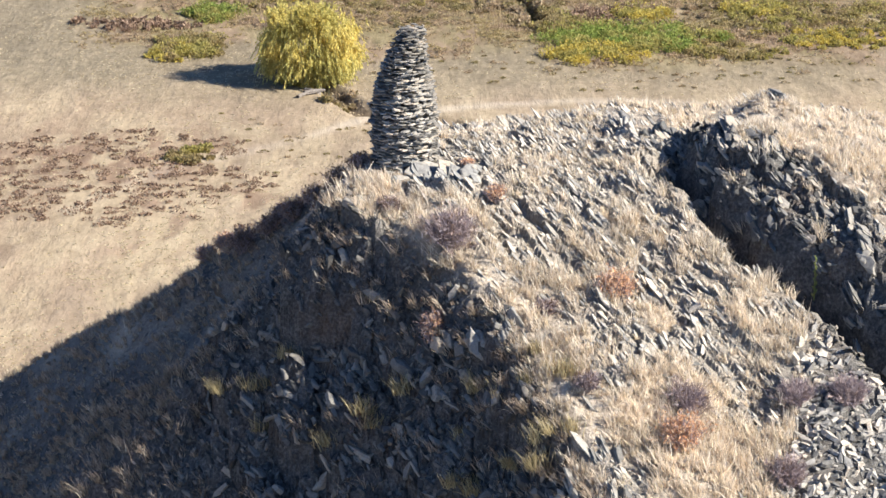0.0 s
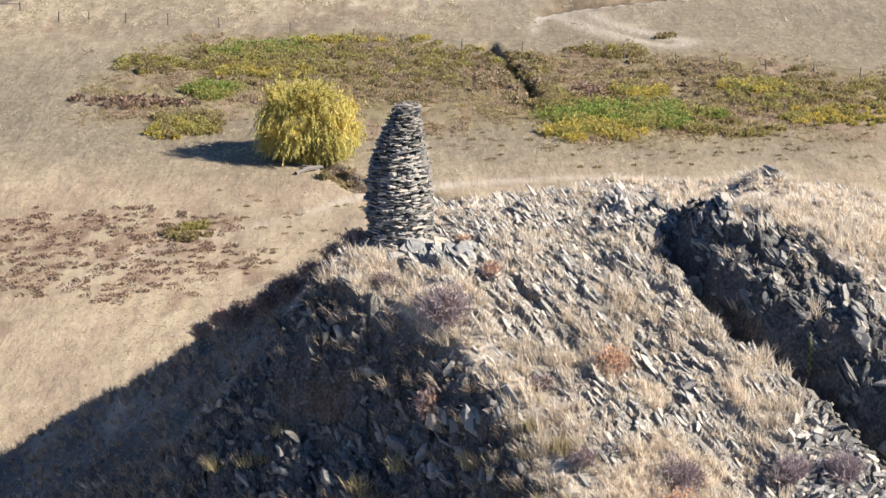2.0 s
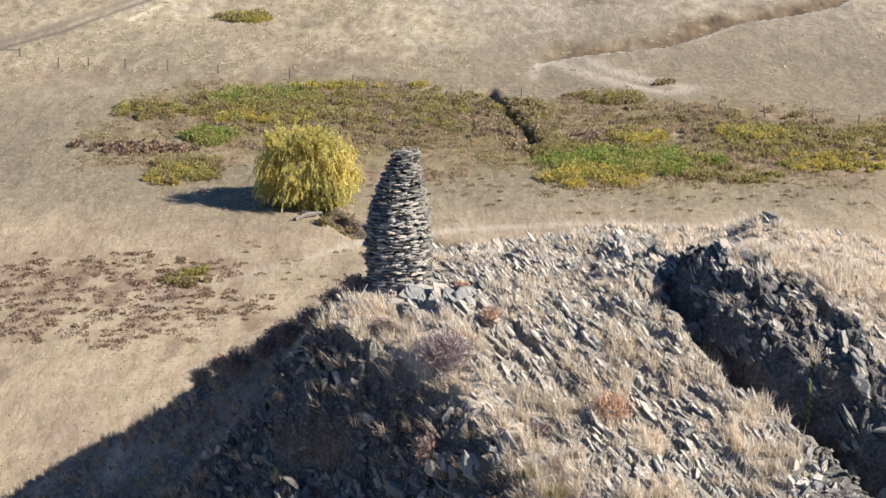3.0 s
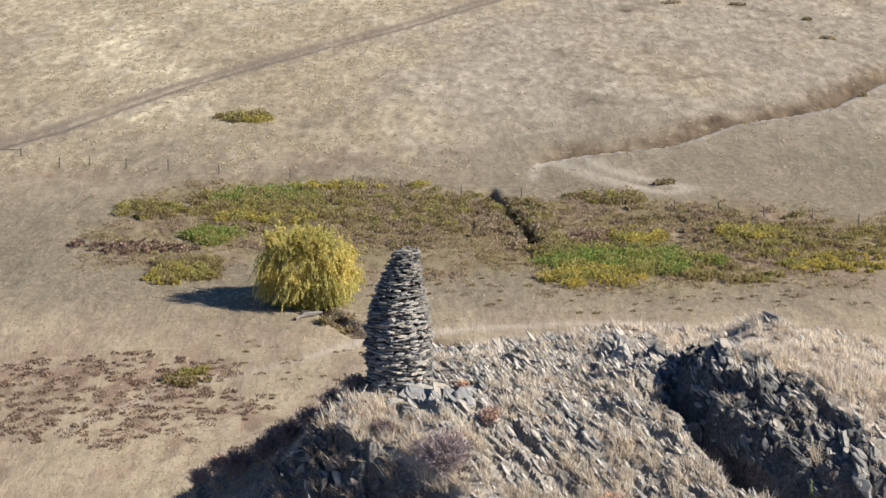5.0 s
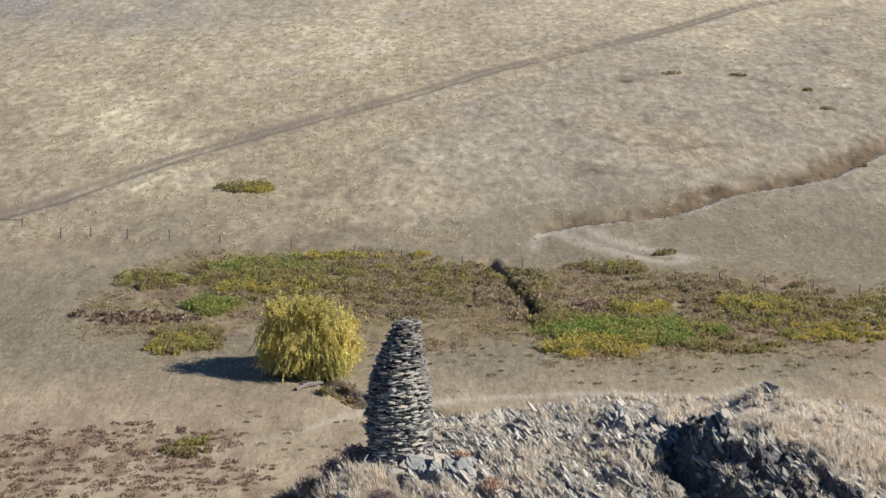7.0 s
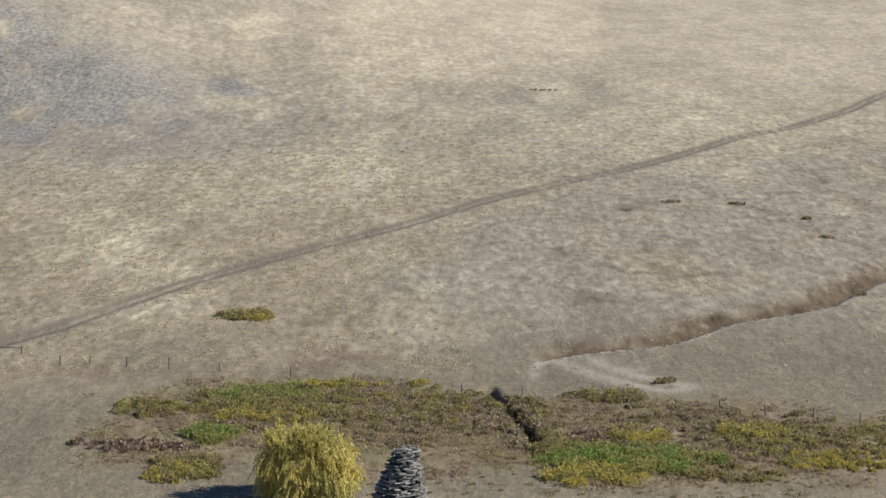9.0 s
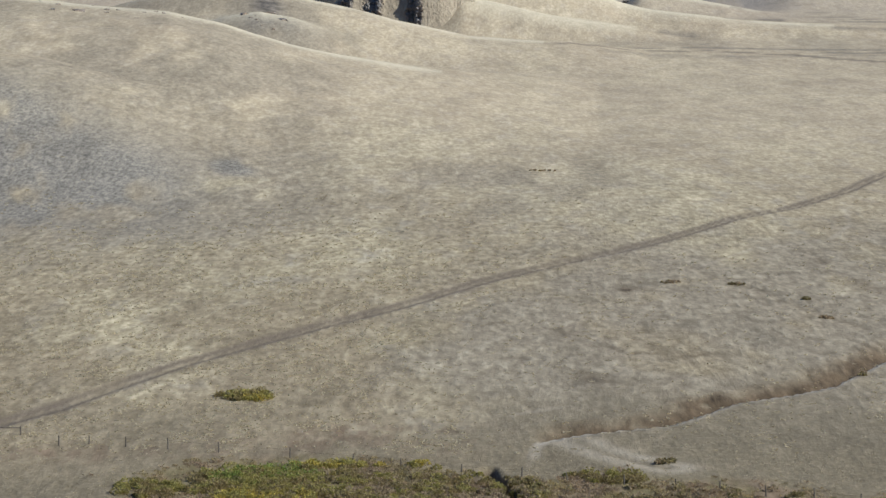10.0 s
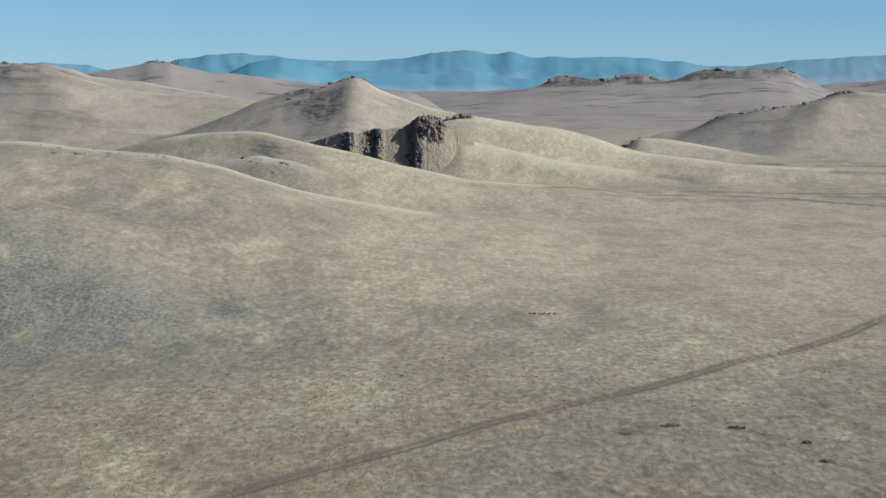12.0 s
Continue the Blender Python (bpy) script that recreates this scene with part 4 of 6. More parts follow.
def outcrop(label, mat, rocks, seed, beds=(0.62, -0.25, 0.74), group=""):
    """A group of broken blocks that stand out of the ground: each is (x, y, rise, length, depth, height, flat)."""
    x0, y0 = rocks[0][0], rocks[0][1]
    thing = tagged(new("rock_outcrop"), label, "rock", group)
    thing.location = (x0, y0, on_hill(x0, y0))
    r = np.random.default_rng(seed)
    if len(rocks) < 100:
        rocks = [(x + r.normal(0, a * 0.5), y + r.normal(0, a * 0.6), rise, a * g, b * g, c * g, flat) for x, y, rise, a, b, c, flat in rocks for g in (0.75, 0.6, 0.5, 0.4)]
    for k, (x, y, rise, a, b, c, flat) in enumerate(rocks):
        v, f = ledge_shape(seed * 50 + k, (a, b, c), 3 + k % 4)
        ob = part("block", mesh_from("block", v, f, False, mat), thing)
        if flat:
            nor = hill_normal(np.array([x]), np.array([y]))[0] + r.normal(0, 0.15, 3)
        else:
            nor = np.array(beds) + r.normal(0, 0.14, 3)
        t = turn_from(nor[None], np.array([[0.36, -0.90, -0.3]]) + r.normal(0, 0.2, (1, 3)))[0]
        m = np.eye(4)
        m[:3, :3] = t
        m[:3, 3] = (x - x0, y - y0, on_hill(x, y) - thing.location.z + rise)
        ob.matrix_local = Matrix(m.tolist())
    return thing
def bedrock_plates():
    thing = tagged(new("rock_outcrop"), "pale grey bedrock slabs at the foot of the cairn", "rock")
    x0, y0 = 0.0, 46.6
    thing.location = (x0, y0, on_hill(x0, y0))
    r = np.random.default_rng(3)
    # place, length, width, thickness, facing, and the way the long side runs
    plates = [(-0.42, 46.72, 0.80, 0.75, 0.9, (0.15, -0.55, 0.82), (0.8, -0.5, -0.2)), (0.33, 46.50, 0.62, 0.95, 0.8, (0.25, -0.72, 0.62), (0.3, -0.6, -0.7)),
              (0.02, 46.62, 0.62, 0.7, 0.9, (0.2, -0.5, 0.84), (0.7, -0.6, -0.2)), (-0.10, 46.36, 0.55, 0.6, 0.9, (0.45, -0.45, 0.75), (0.6, -0.7, -0.3)),
              (-0.80, 46.62, 0.52, 0.7, 0.9, (0.1, -0.4, 0.9), (0.9, -0.3, -0.1)), (-0.38, 46.40, 0.50, 0.55, 0.9, (0.5, -0.4, 0.75), (0.6, -0.7, -0.3)),
              (0.14, 46.25, 0.34, 0.8, 0.8, (0.4, -0.5, 0.75), (0.5, -0.8, -0.3)), (-0.62, 46.30, 0.36, 0.7, 0.8, (0.5, -0.3, 0.8), (0.6, -0.7, -0.3)),
              (0.52, 46.30, 0.36, 0.7, 0.9, (0.3, -0.5, 0.8), (0.7, -0.6, -0.3)), (-1.05, 46.50, 0.34, 0.8, 0.8, (0.3, -0.4, 0.85), (0.7, -0.6, -0.3)),
              (0.45, 46.75, 0.45, 0.6, 0.9, (0.3, -0.4, 0.85), (0.8, -0.4, -0.3)), (0.25, 46.95, 0.40, 0.6, 0.9, (0.5, -0.3, 0.8), (0.6, -0.7, -0.3))]
    for k, (x, y, long, wide, thick, nor, along) in enumerate(plates):
        for layer in range(3):
            sv, sf = slab_shape(720 + 3 * k + layer, wide * (0.75, 0.95, 1.1)[layer], 0.09 * thick)
            ob = part("slab", mesh_from("slab", sv * long * (0.72, 0.92, 1.05)[layer], sf, False, PALE_STONE), thing)
            nn = np.array(nor) + r.normal(0, 0.07, 3)
            t = turn_from(nn[None], np.array([along]) + r.normal(0, 0.12, (1, 3)))[0]
            m = np.eye(4)
            m[:3, :3] = t
            m[:3, 3] = np.array((x - x0, y - y0, on_hill(x, y) - thing.location.z + 0.05)) - t[:, 2] * 0.055 * layer + r.normal(0, 0.03, 3)
            ob.matrix_local = Matrix(m.tolist())


bedrock_plates()
outcrop("weathered grey slate outcrop half in shade on the slope", CRAG_STONE, [
    (0.60, 42.75, -0.04, 0.45, 0.32, 0.22, True), (0.15, 42.7, -0.08, 0.40, 0.30, 0.22, True), (1.05, 42.45, -0.04, 0.42, 0.26, 0.22, False),
    (0.85, 43.1, 0.05, 0.40, 0.14, 0.14, False), (1.25, 42.1, -0.03, 0.30, 0.18, 0.16, False), (-0.25, 43.0, -0.05, 0.4, 0.3, 0.25, True)], 4)
outcrop("jagged slate outcrop with a pale upper edge", SLATE_PIECE, [
    (2.3, 39.6, 0.0, 0.55, 0.24, 0.12, False), (2.65, 39.1, 0.0, 0.50, 0.2, 0.11, False), (1.9, 39.3, -0.05, 0.46, 0.28, 0.14, True),
    (1.55, 38.9, -0.05, 0.5, 0.35, 0.15, True), (2.95, 38.75, -0.02, 0.4, 0.2, 0.1, False), (2.2, 38.6, -0.1, 0.5, 0.3, 0.15, True)], 5)
outcrop("small dark rock knob on the hill crest", SLATE_PIECE, [
    (6.85, 51.7, 0.06, 0.30, 0.20, 0.13, True), (7.05, 51.8, 0.06, 0.24, 0.14, 0.12, False), (6.55, 52.1, -0.04, 0.18, 0.12, 0.10, False), (6.4, 51.8, -0.04, 0.14, 0.1, 0.1, True)], 6)
outcrop("dark rock ledge along the rim of the hollow", SLATE_PIECE, [
    (3.5, 51.6, 0.0, 0.34, 0.24, 0.2, False), (3.75, 51.1, 0.02, 0.36, 0.24, 0.22, False), (4.0, 50.5, 0.02, 0.42, 0.26, 0.22, False),
    (4.3, 50.0, 0.02, 0.40, 0.22, 0.2, False), (4.5, 49.5, 0.0, 0.42, 0.24, 0.2, False), (3.3, 51.9, 0.0, 0.2, 0.16, 0.14, True)], 7)


def make_crag_wall():
    """The rock wall that faces the hollow."""
    r = np.random.default_rng(41)
    rocks = []
    for k in range(280):
        t = k / 279
        v = 1.4 - 9.4 * t
        u = np.interp(v, [p[1] for p in SCARP][::-1], [p[0] for p in SCARP][::-1])
        q = r.uniform(0.15, 1.7)
        s = r.uniform(0.06, 0.13) + 0.12 * r.random() ** 3
        rocks.append((CX + u + q * 0.75 + r.normal(0, 0.1), CY + v + q * 0.6, r.uniform(-0.04, 0.06), s * 1.5, s * 0.95, s * 0.42, r.random() < 0.4))
    outcrop("dark jagged slate crag above a shaded hollow", CRAG_STONE, rocks, 9, beds=(0.50, -0.28, 0.80))


make_crag_wall()
outcrop("rounded pale rock rib below the crag", SLATE_PIECE, [
    (5.75, 44.15, 0.0, 0.34, 0.18, 0.18, False), (6.05, 43.85, 0.0, 0.4, 0.2, 0.2, False), (6.4, 43.5, 0.0, 0.36, 0.2, 0.2, False),
    (7.3, 42.75, 0.0, 0.3, 0.18, 0.18, False), (5.25, 45.25, 0.0, 0.26, 0.14, 0.14, False), (4.85, 46.4, 0.0, 0.24, 0.14, 0.14, False)], 12)


# ---------------------------------------------------------------- grass and low shrubs
def leaf_mat(name, stops, through=0.35, rough=0.75, also=None, patch=0.3):
    """Thin dry or green leaves: colours vary from blade to blade and from patch to patch, and some light passes through."""
    n = Nodes(name, rough, 0.15)
    c = n.ramp(n.island(), stops)
    if also:
        c = n.mix(n.ramp(n.noise(patch, 4, 0.65), [(0.44, 0.0), (0.56, 1.0)]), c, n.ramp(n.island(), also))
    c = n.mix(0.5, c, n.ramp(n.noise(0.9, 3), [(0.3, 0.6), (0.7, 1.25)]), "MULTIPLY")
    n.done(c)
    t = n.add("ShaderNodeBsdfTranslucent")
    n.link(c, t.inputs["Color"])
    m = n.add("ShaderNodeMixShader")
    m.inputs[0].default_value = through
    n.link(n.bsdf.outputs[0], m.inputs[1])
    n.link(t.outputs[0], m.inputs[2])
    n.link(m.outputs[0], n.tree.nodes["Material Output"].inputs["Surface"])
    return n.mat


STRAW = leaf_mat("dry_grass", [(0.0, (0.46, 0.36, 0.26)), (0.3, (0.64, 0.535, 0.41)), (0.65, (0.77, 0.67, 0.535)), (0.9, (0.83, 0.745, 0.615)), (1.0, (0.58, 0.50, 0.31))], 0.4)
# darker, browner copy of the dry grass for the shaded side
SHADED_STRAW = leaf_mat("shaded_grass", [(0.0, (0.22, 0.165, 0.118)), (0.4, (0.35, 0.275, 0.205)), (0.8, (0.48, 0.395, 0.30)), (1.0, (0.62, 0.53, 0.40))])
STEPPE_STRAW = leaf_mat("steppe_grass", [(0.0, (0.44, 0.365, 0.235)), (0.5, (0.56, 0.47, 0.315)), (0.85, (0.64, 0.55, 0.38)), (1.0, (0.70, 0.61, 0.43))], 0.5)


def blades(pos, way, length, width, bend, r):
    """Tapering bent blades: corners and triangles."""
    n = len(pos)
    side = np.cross(way, r.normal(0, 1, (n, 3)))
    side = side / np.linalg.norm(side, axis=1, keepdims=True) * (width / 2)[:, None]
    mid = pos + way * (length * 0.55)[:, None] + bend * 0.25
    tip = pos + way * length[:, None] + bend
    v = np.stack([pos - side, pos + side, mid - side * 0.8, mid + side * 0.8, tip], 1).reshape(-1, 3)
    f = np.array([(0, 1, 3), (0, 3, 2), (2, 3, 4)])[None] + 5 * np.arange(n)[:, None, None]
    return v, f.reshape(-1, 3)


def tussocks(centre, nor, size, count, r, lean=(0.0, 0.0, 0.0), thin=0.011, splay=0.30):
    """Grass tussocks: a fan of blades from every centre."""
    idx = np.repeat(np.arange(len(centre)), count)
    n = len(idx)
    s = size[idx]
    pos = centre[idx] + np.c_[r.normal(0, 0.16, (n, 2)) * s[:, None], np.full(n, -0.01)]
    way = np.array([0, 0, 1.0]) * 0.75 + nor[idx] * 0.35 + np.c_[r.normal(0, splay, (n, 2)), np.zeros(n)] + np.array(lean)
    way = way / np.linalg.norm(way, axis=1, keepdims=True)
    bend = np.c_[way[:, :2], np.full(n, -0.25)] * (s * r.uniform(0.05, 0.4, n))[:, None]
    return blades(pos, way, s * r.uniform(0.5, 1.1, n), thin * r.uniform(0.7, 1.5, n), bend, r)


def hill_cover(x, y):
    """How likely grass grows at a place on the hill."""
    u, v = x - CX, y - CY
    q = scarp_side(u, v)
    cover = fbm(x / 1.5, y / 1.5, 141, 4)
    patch = fbm((u * 0.75 + v * 0.55) / 0.45, (u - v) / 1.3, 147, 3)
    want = 1.35 * smoothstep(0.68, 0.47, cover) * smoothstep(0.28, 0.52, patch) + 0.24
    face, bare = rockiness(x, y)
    streak = smoothstep(0.40, 0.58, fbm((u + v) / 0.9, (u - v) / 3.0, 149, 3))
    want = np.where(lit(u, v) < 0.5, (0.10 + (0.35 + 0.6 * streak) * smoothstep(-1.5, -3.8, u)) * (1 - 0.8 * face) + 0.05 + 0.55 * smoothstep(-1.5, -0.2, u - spine(v)), want * (1 - 0.62 * bare))
    want = np.where(q > 0.8, want * 0.95 + 0.12, want) * (1 - np.exp(-((q - 0.4) / 0.75) ** 2)) * (1 - np.clip(scree_zone(u, v), 0, 1))
    want = want * (1 - 0.35 * smoothstep(-2.6, -1.2, v) * smoothstep(0.2, 0.9, u) * smoothstep(5.5, 4.0, u)) * (1 - 0.8 * smoothstep(-0.2, -0.7, u) * smoothstep(-1.3, -0.7, v) * smoothstep(-2.5, -1.8, u))
    jumble = smoothstep(-0.8, -2.2, v) * smoothstep(0.4, 0.8, q) * smoothstep(3.2, 1.8, q)
    return np.where((np.hypot(u, v) > 0.75) & (np.hypot((x - 0.1) / 0.75, (y - 46.3) / 0.45) > 1), want * (1 - 0.85 * jumble), 0)


def make_hill_grass():
    r = np.random.default_rng(57)
    for n, low, high, count, thin, name, label in (
            (12500, 0.20, 0.46, 28, 0.0110, "dry_grass", "dry straw-coloured bunch grass on the hill"),
            (44000, 0.08, 0.20, 13, 0.016, "short_grass", "short dry turf between the slate chips")):
        x, y = r.uniform(-11.4, 10.9, n), r.uniform(34.0, 54.6, n)
        keep = r.random(n) < hill_cover(x, y)
        x, y = x[keep], y[keep]
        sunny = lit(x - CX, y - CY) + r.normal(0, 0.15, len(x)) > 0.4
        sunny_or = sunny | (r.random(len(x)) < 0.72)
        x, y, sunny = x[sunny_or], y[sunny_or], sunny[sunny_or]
        # off the sunny side the browner copy carries the shade in its colour
        for side, mat, nm, text in ((sunny, STRAW, name, label), (~sunny, SHADED_STRAW, "shaded_grass", "dry grass on the steep stony flank, coloured browner for its shade")):
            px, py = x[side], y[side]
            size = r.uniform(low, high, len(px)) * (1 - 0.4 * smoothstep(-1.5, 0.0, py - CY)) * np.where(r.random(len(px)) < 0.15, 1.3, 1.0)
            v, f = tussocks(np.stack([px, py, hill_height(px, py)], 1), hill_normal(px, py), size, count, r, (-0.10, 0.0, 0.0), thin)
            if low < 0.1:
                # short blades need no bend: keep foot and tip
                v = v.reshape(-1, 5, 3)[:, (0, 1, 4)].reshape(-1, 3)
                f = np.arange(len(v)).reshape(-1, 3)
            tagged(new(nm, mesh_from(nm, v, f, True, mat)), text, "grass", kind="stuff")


make_hill_grass()


TUFT_STRAW = leaf_mat("tall_tuft_grass", [(0.0, (0.30, 0.24, 0.13)), (0.5, (0.46, 0.38, 0.21)), (1.0, (0.66, 0.56, 0.34))], 0.4)


def make_tall_tufts():
    """Taller pale tufts that stand singly in the shaded face."""
    r = np.random.default_rng(58)
    spots = [(-0.70, 43.25), (0.53, 42.1), (0.83, 41.7), (0.3, 41.9), (1.4, 40.4), (1.65, 40.1), (1.95, 40.1), (1.2, 40.6), (-1.5, 43.2), (-1.66, 43.3), (-2.3, 43.5), (-3.9, 45.2), (-4.35, 45.35), (1.5, 41.9), (1.35, 41.3), (1.75, 41.4), (1.1, 39.6), (-3.3, 44.6), (-2.9, 45.1), (0.6, 40.9), (0.1, 41.2)]
    for x, y in spots:
        x, y = x + r.normal(0, 0.1), y + r.normal(0, 0.1)
        c = np.array([[x, y, on_hill(x, y)]])
        c = np.repeat(c, 3, 0) + np.c_[r.normal(0, 0.10, (3, 2)), np.zeros(3)]
        v, f = tussocks(c, hill_normal(c[:, 0], c[:, 1]), r.uniform(0.25, 0.55, 3), 48, r, (0.10, -0.05, 0.0), 0.012, 0.22)
        tagged(new("grass_tuft", mesh_from("grass_tuft", v - c[0], f, True, TUFT_STRAW)), "tall pale dry grass tuft among slate rocks", "grass tuft", "tall tufts on the hill").location = c[0]


make_tall_tufts()

TWIG = leaf_mat("grey_violet_twigs", [(0.0, (0.16, 0.12, 0.125)), (0.4, (0.30, 0.24, 0.25)), (0.75, (0.44, 0.37, 0.37)), (1.0, (0.34, 0.24, 0.19))], 0.1)
RUST = leaf_mat("rust_leaves", [(0.0, (0.46, 0.24, 0.13)), (0.4, (0.66, 0.38, 0.22)), (0.75, (0.76, 0.50, 0.31)), (1.0, (0.72, 0.55, 0.36))], 0.35)
DULL = leaf_mat("brown_leaves", [(0.0, (0.10, 0.065, 0.045)), (0.5, (0.20, 0.13, 0.085)), (1.0, (0.33, 0.23, 0.15))], 0.25)


def twiggy_shrub(x, y, wide, tall, seed, leaves, label, twigs=420):
    """A low spreading shrub: twigs that fork from one foot, and sparse leaves on their ends."""
    r = np.random.default_rng(seed)
    shrub = tagged(new("shrub"), label, "shrub", "low shrubs on the hill")
    shrub.location = (x, y, on_hill(x, y))
    nor = hill_normal(np.array([x]), np.array([y]))[0]
    n = twigs
    a, h = r.uniform(0, 2 * np.pi, n), r.random(n) ** 0.7
    way = np.stack([np.cos(a) * (1.05 - h * 0.75), np.sin(a) * (1.05 - h * 0.75), 0.25 + h], 1) + nor * 0.25
    way = way / np.linalg.norm(way, axis=1, keepdims=True)
    length = np.sqrt((way[:, 0] * wide) ** 2 + (way[:, 1] * wide) ** 2 + (way[:, 2] * tall) ** 2) * r.uniform(0.6, 1.05, n)
    foot = np.c_[r.normal(0, wide * 0.12, (n, 2)), np.zeros(n)]
    slope = -(nor[0] * foot[:, 0] + nor[1] * foot[:, 1]) / nor[2]
    foot[:, 2] = slope - 0.02
    bend = np.c_[r.normal(0, 0.06, (n, 2)), r.uniform(-0.02, 0.06, n)]
    v1, f1 = blades(foot, way, length, r.uniform(0.008, 0.016, n), bend, r)
    # side twigs from the outer half of each stem
    m = 3 * n
    k = r.integers(0, n, m)
    at = foot[k] + way[k] * (length[k] * r.uniform(0.4, 0.95, m))[:, None] + bend[k] * 0.3
    way2 = way[k] + r.normal(0, 0.55, (m, 3))
    way2 = way2 / np.linalg.norm(way2, axis=1, keepdims=True)
    v2, f2 = blades(at, way2, length[k] * r.uniform(0.15, 0.35, m), r.uniform(0.006, 0.010, m), r.normal(0, 0.02, (m, 3)), r)
    part("stem", mesh_from("stem", np.concatenate([v1, v2]), np.concatenate([f1, f2 + len(v1)]), True, TWIG), shrub, "bare grey-violet twigs")
    if leaves:
        mat, count = leaves
        k = r.integers(0, m, count)
        at = at[k] + way2[k] * (length[k % n] * r.uniform(0.05, 0.3, count))[:, None]
        w3 = r.normal(0, 1, (count, 3)) + np.array([0, 0, 0.6])
        w3 = w3 / np.linalg.norm(w3, axis=1, keepdims=True)
        v3, f3 = blades(at, w3, r.uniform(0.025, 0.06, count), r.uniform(0.016, 0.03, count), r.normal(0, 0.006, (count, 3)), r)
        part("foliage", mesh_from("foliage", v3, f3, True, mat), shrub)
    return shrub


VIOLET = "leafless grey-violet twiggy shrub among dry grass"
ORANGE = "low rust-orange shrub on the stony slope"
twiggy_shrub(0.02, 44.40, 0.78, 0.58, 1, (DULL, 700), "dark leafless violet-grey shrub above the shaded face", 1000)
twiggy_shrub(3.03, 43.3, 0.66, 0.36, 2, (RUST, 2600), ORANGE, 600)
twiggy_shrub(3.95, 39.85, 0.70, 0.42, 3, (RUST, 2200), "low red-orange shrub with dry grass through it")
twiggy_shrub(4.1, 40.65, 0.62, 0.46, 4, (DULL, 200), VIOLET, 700)
twiggy_shrub(6.05, 40.8, 0.50, 0.40, 5, None, VIOLET, 600)
twiggy_shrub(6.95, 40.85, 0.58, 0.44, 6, None, VIOLET, 700)
twiggy_shrub(5.68, 39.05, 0.55, 0.42, 7, (DULL, 200), VIOLET, 600)
twiggy_shrub(0.88, 45.75, 0.28, 0.20, 8, (RUST, 700), ORANGE)
twiggy_shrub(2.4, 40.9, 0.34, 0.28, 9, (DULL, 150), VIOLET)
twiggy_shrub(1.75, 42.9, 0.32, 0.24, 10, (DULL, 300), VIOLET)
twiggy_shrub(5.55, 44.35, 0.34, 0.24, 11, (DULL, 500), "brown low shrub at the lip of the hollow")
twiggy_shrub(-1.15, 45.6, 0.38, 0.24, 12, (DULL, 500), "dark brown shrub at the edge of the shade")
twiggy_shrub(-1.6, 43.4, 0.40, 0.26, 13, (DULL, 700), "dark brown shrub on the shaded rock face")
twiggy_shrub(-0.3, 43.5, 0.42, 0.22, 14, (RUST, 500), "red-brown shrub on the shaded rock face")
twiggy_shrub(-4.62, 49.5, 0.36, 0.40, 15, (RUST, 800), "rust-brown shrub on the skyline of the shaded ridge")
twiggy_shrub(-5.05, 49.65, 0.36, 0.34, 16, (RUST, 500), "rust-brown shrub on the skyline of the shaded ridge")
twiggy_shrub(-2.7, 48.75, 0.45, 0.26, 17, (DULL, 600), "dark brown brush along the shaded crest")
twiggy_shrub(-2.05, 48.3, 0.40, 0.24, 18, (DULL, 600), "dark brown brush along the shaded crest")
twiggy_shrub(-3.4, 49.0, 0.40, 0.26, 19, (DULL, 500), "dark brown brush along the shaded crest")
for k, (sx, sy) in enumerate([(-1.75, 47.45), (-2.15, 47.75), (-2.6, 48.0), (-3.1, 48.25), (-3.6, 48.55), (-4.2, 48.8)]):
    twiggy_shrub(sx, sy, 0.42 + 0.05 * (k % 3), 0.30 + 0.06 * (k % 2), 30 + k, (DULL, 900), "dark brown brush along the shaded crest")
twiggy_shrub(0.35, 46.95, 0.20, 0.12, 20, (RUST, 500), "small rust-red shrub behind the pale bedrock")


def make_green_stalk():
    """One thin green mullein-like stalk in the hollow."""
    x, y = 6.72, 43.75
    r = np.random.default_rng(5)
    stalk = tagged(new("stalk"), "single thin yellow-green plant stalk in the hollow", "plant")
    stalk.location = (x, y, on_hill(x, y) - 0.02)
    n = 90
    h = np.linspace(0, 0.85, n)
    a = h * 40
    way = np.stack([np.cos(a), np.sin(a), np.full(n, 0.9)], 1)
    way = way / np.linalg.norm(way, axis=1, keepdims=True)
    v, f = blades(np.c_[np.zeros((n, 2)), h], way, 0.10 - 0.07 * h, np.full(n, 0.03), np.zeros((n, 3)), r)
    green = leaf_mat("stalk_green", [(0.0, (0.20, 0.24, 0.08)), (1.0, (0.36, 0.36, 0.14))])
    part("leaves", mesh_from("leaves", v, f, True, green), stalk)
    v, f = blades(np.zeros((3, 3)), np.array([[0, 0, 1.0]] * 3), np.full(3, 0.9), np.full(3, 0.03), np.zeros((3, 3)), r)
    part("stem", mesh_from("stem", v, f, True, green), stalk)


make_green_stalk()
# ---------------------------------------------------------------- the valley: willow, thickets, fence
def land(x, y):
    x, y = np.atleast_1d(np.asarray(x, float)), np.atleast_1d(np.asarray(y, float))
    return steppe_height(x, y) - carve(x, y)


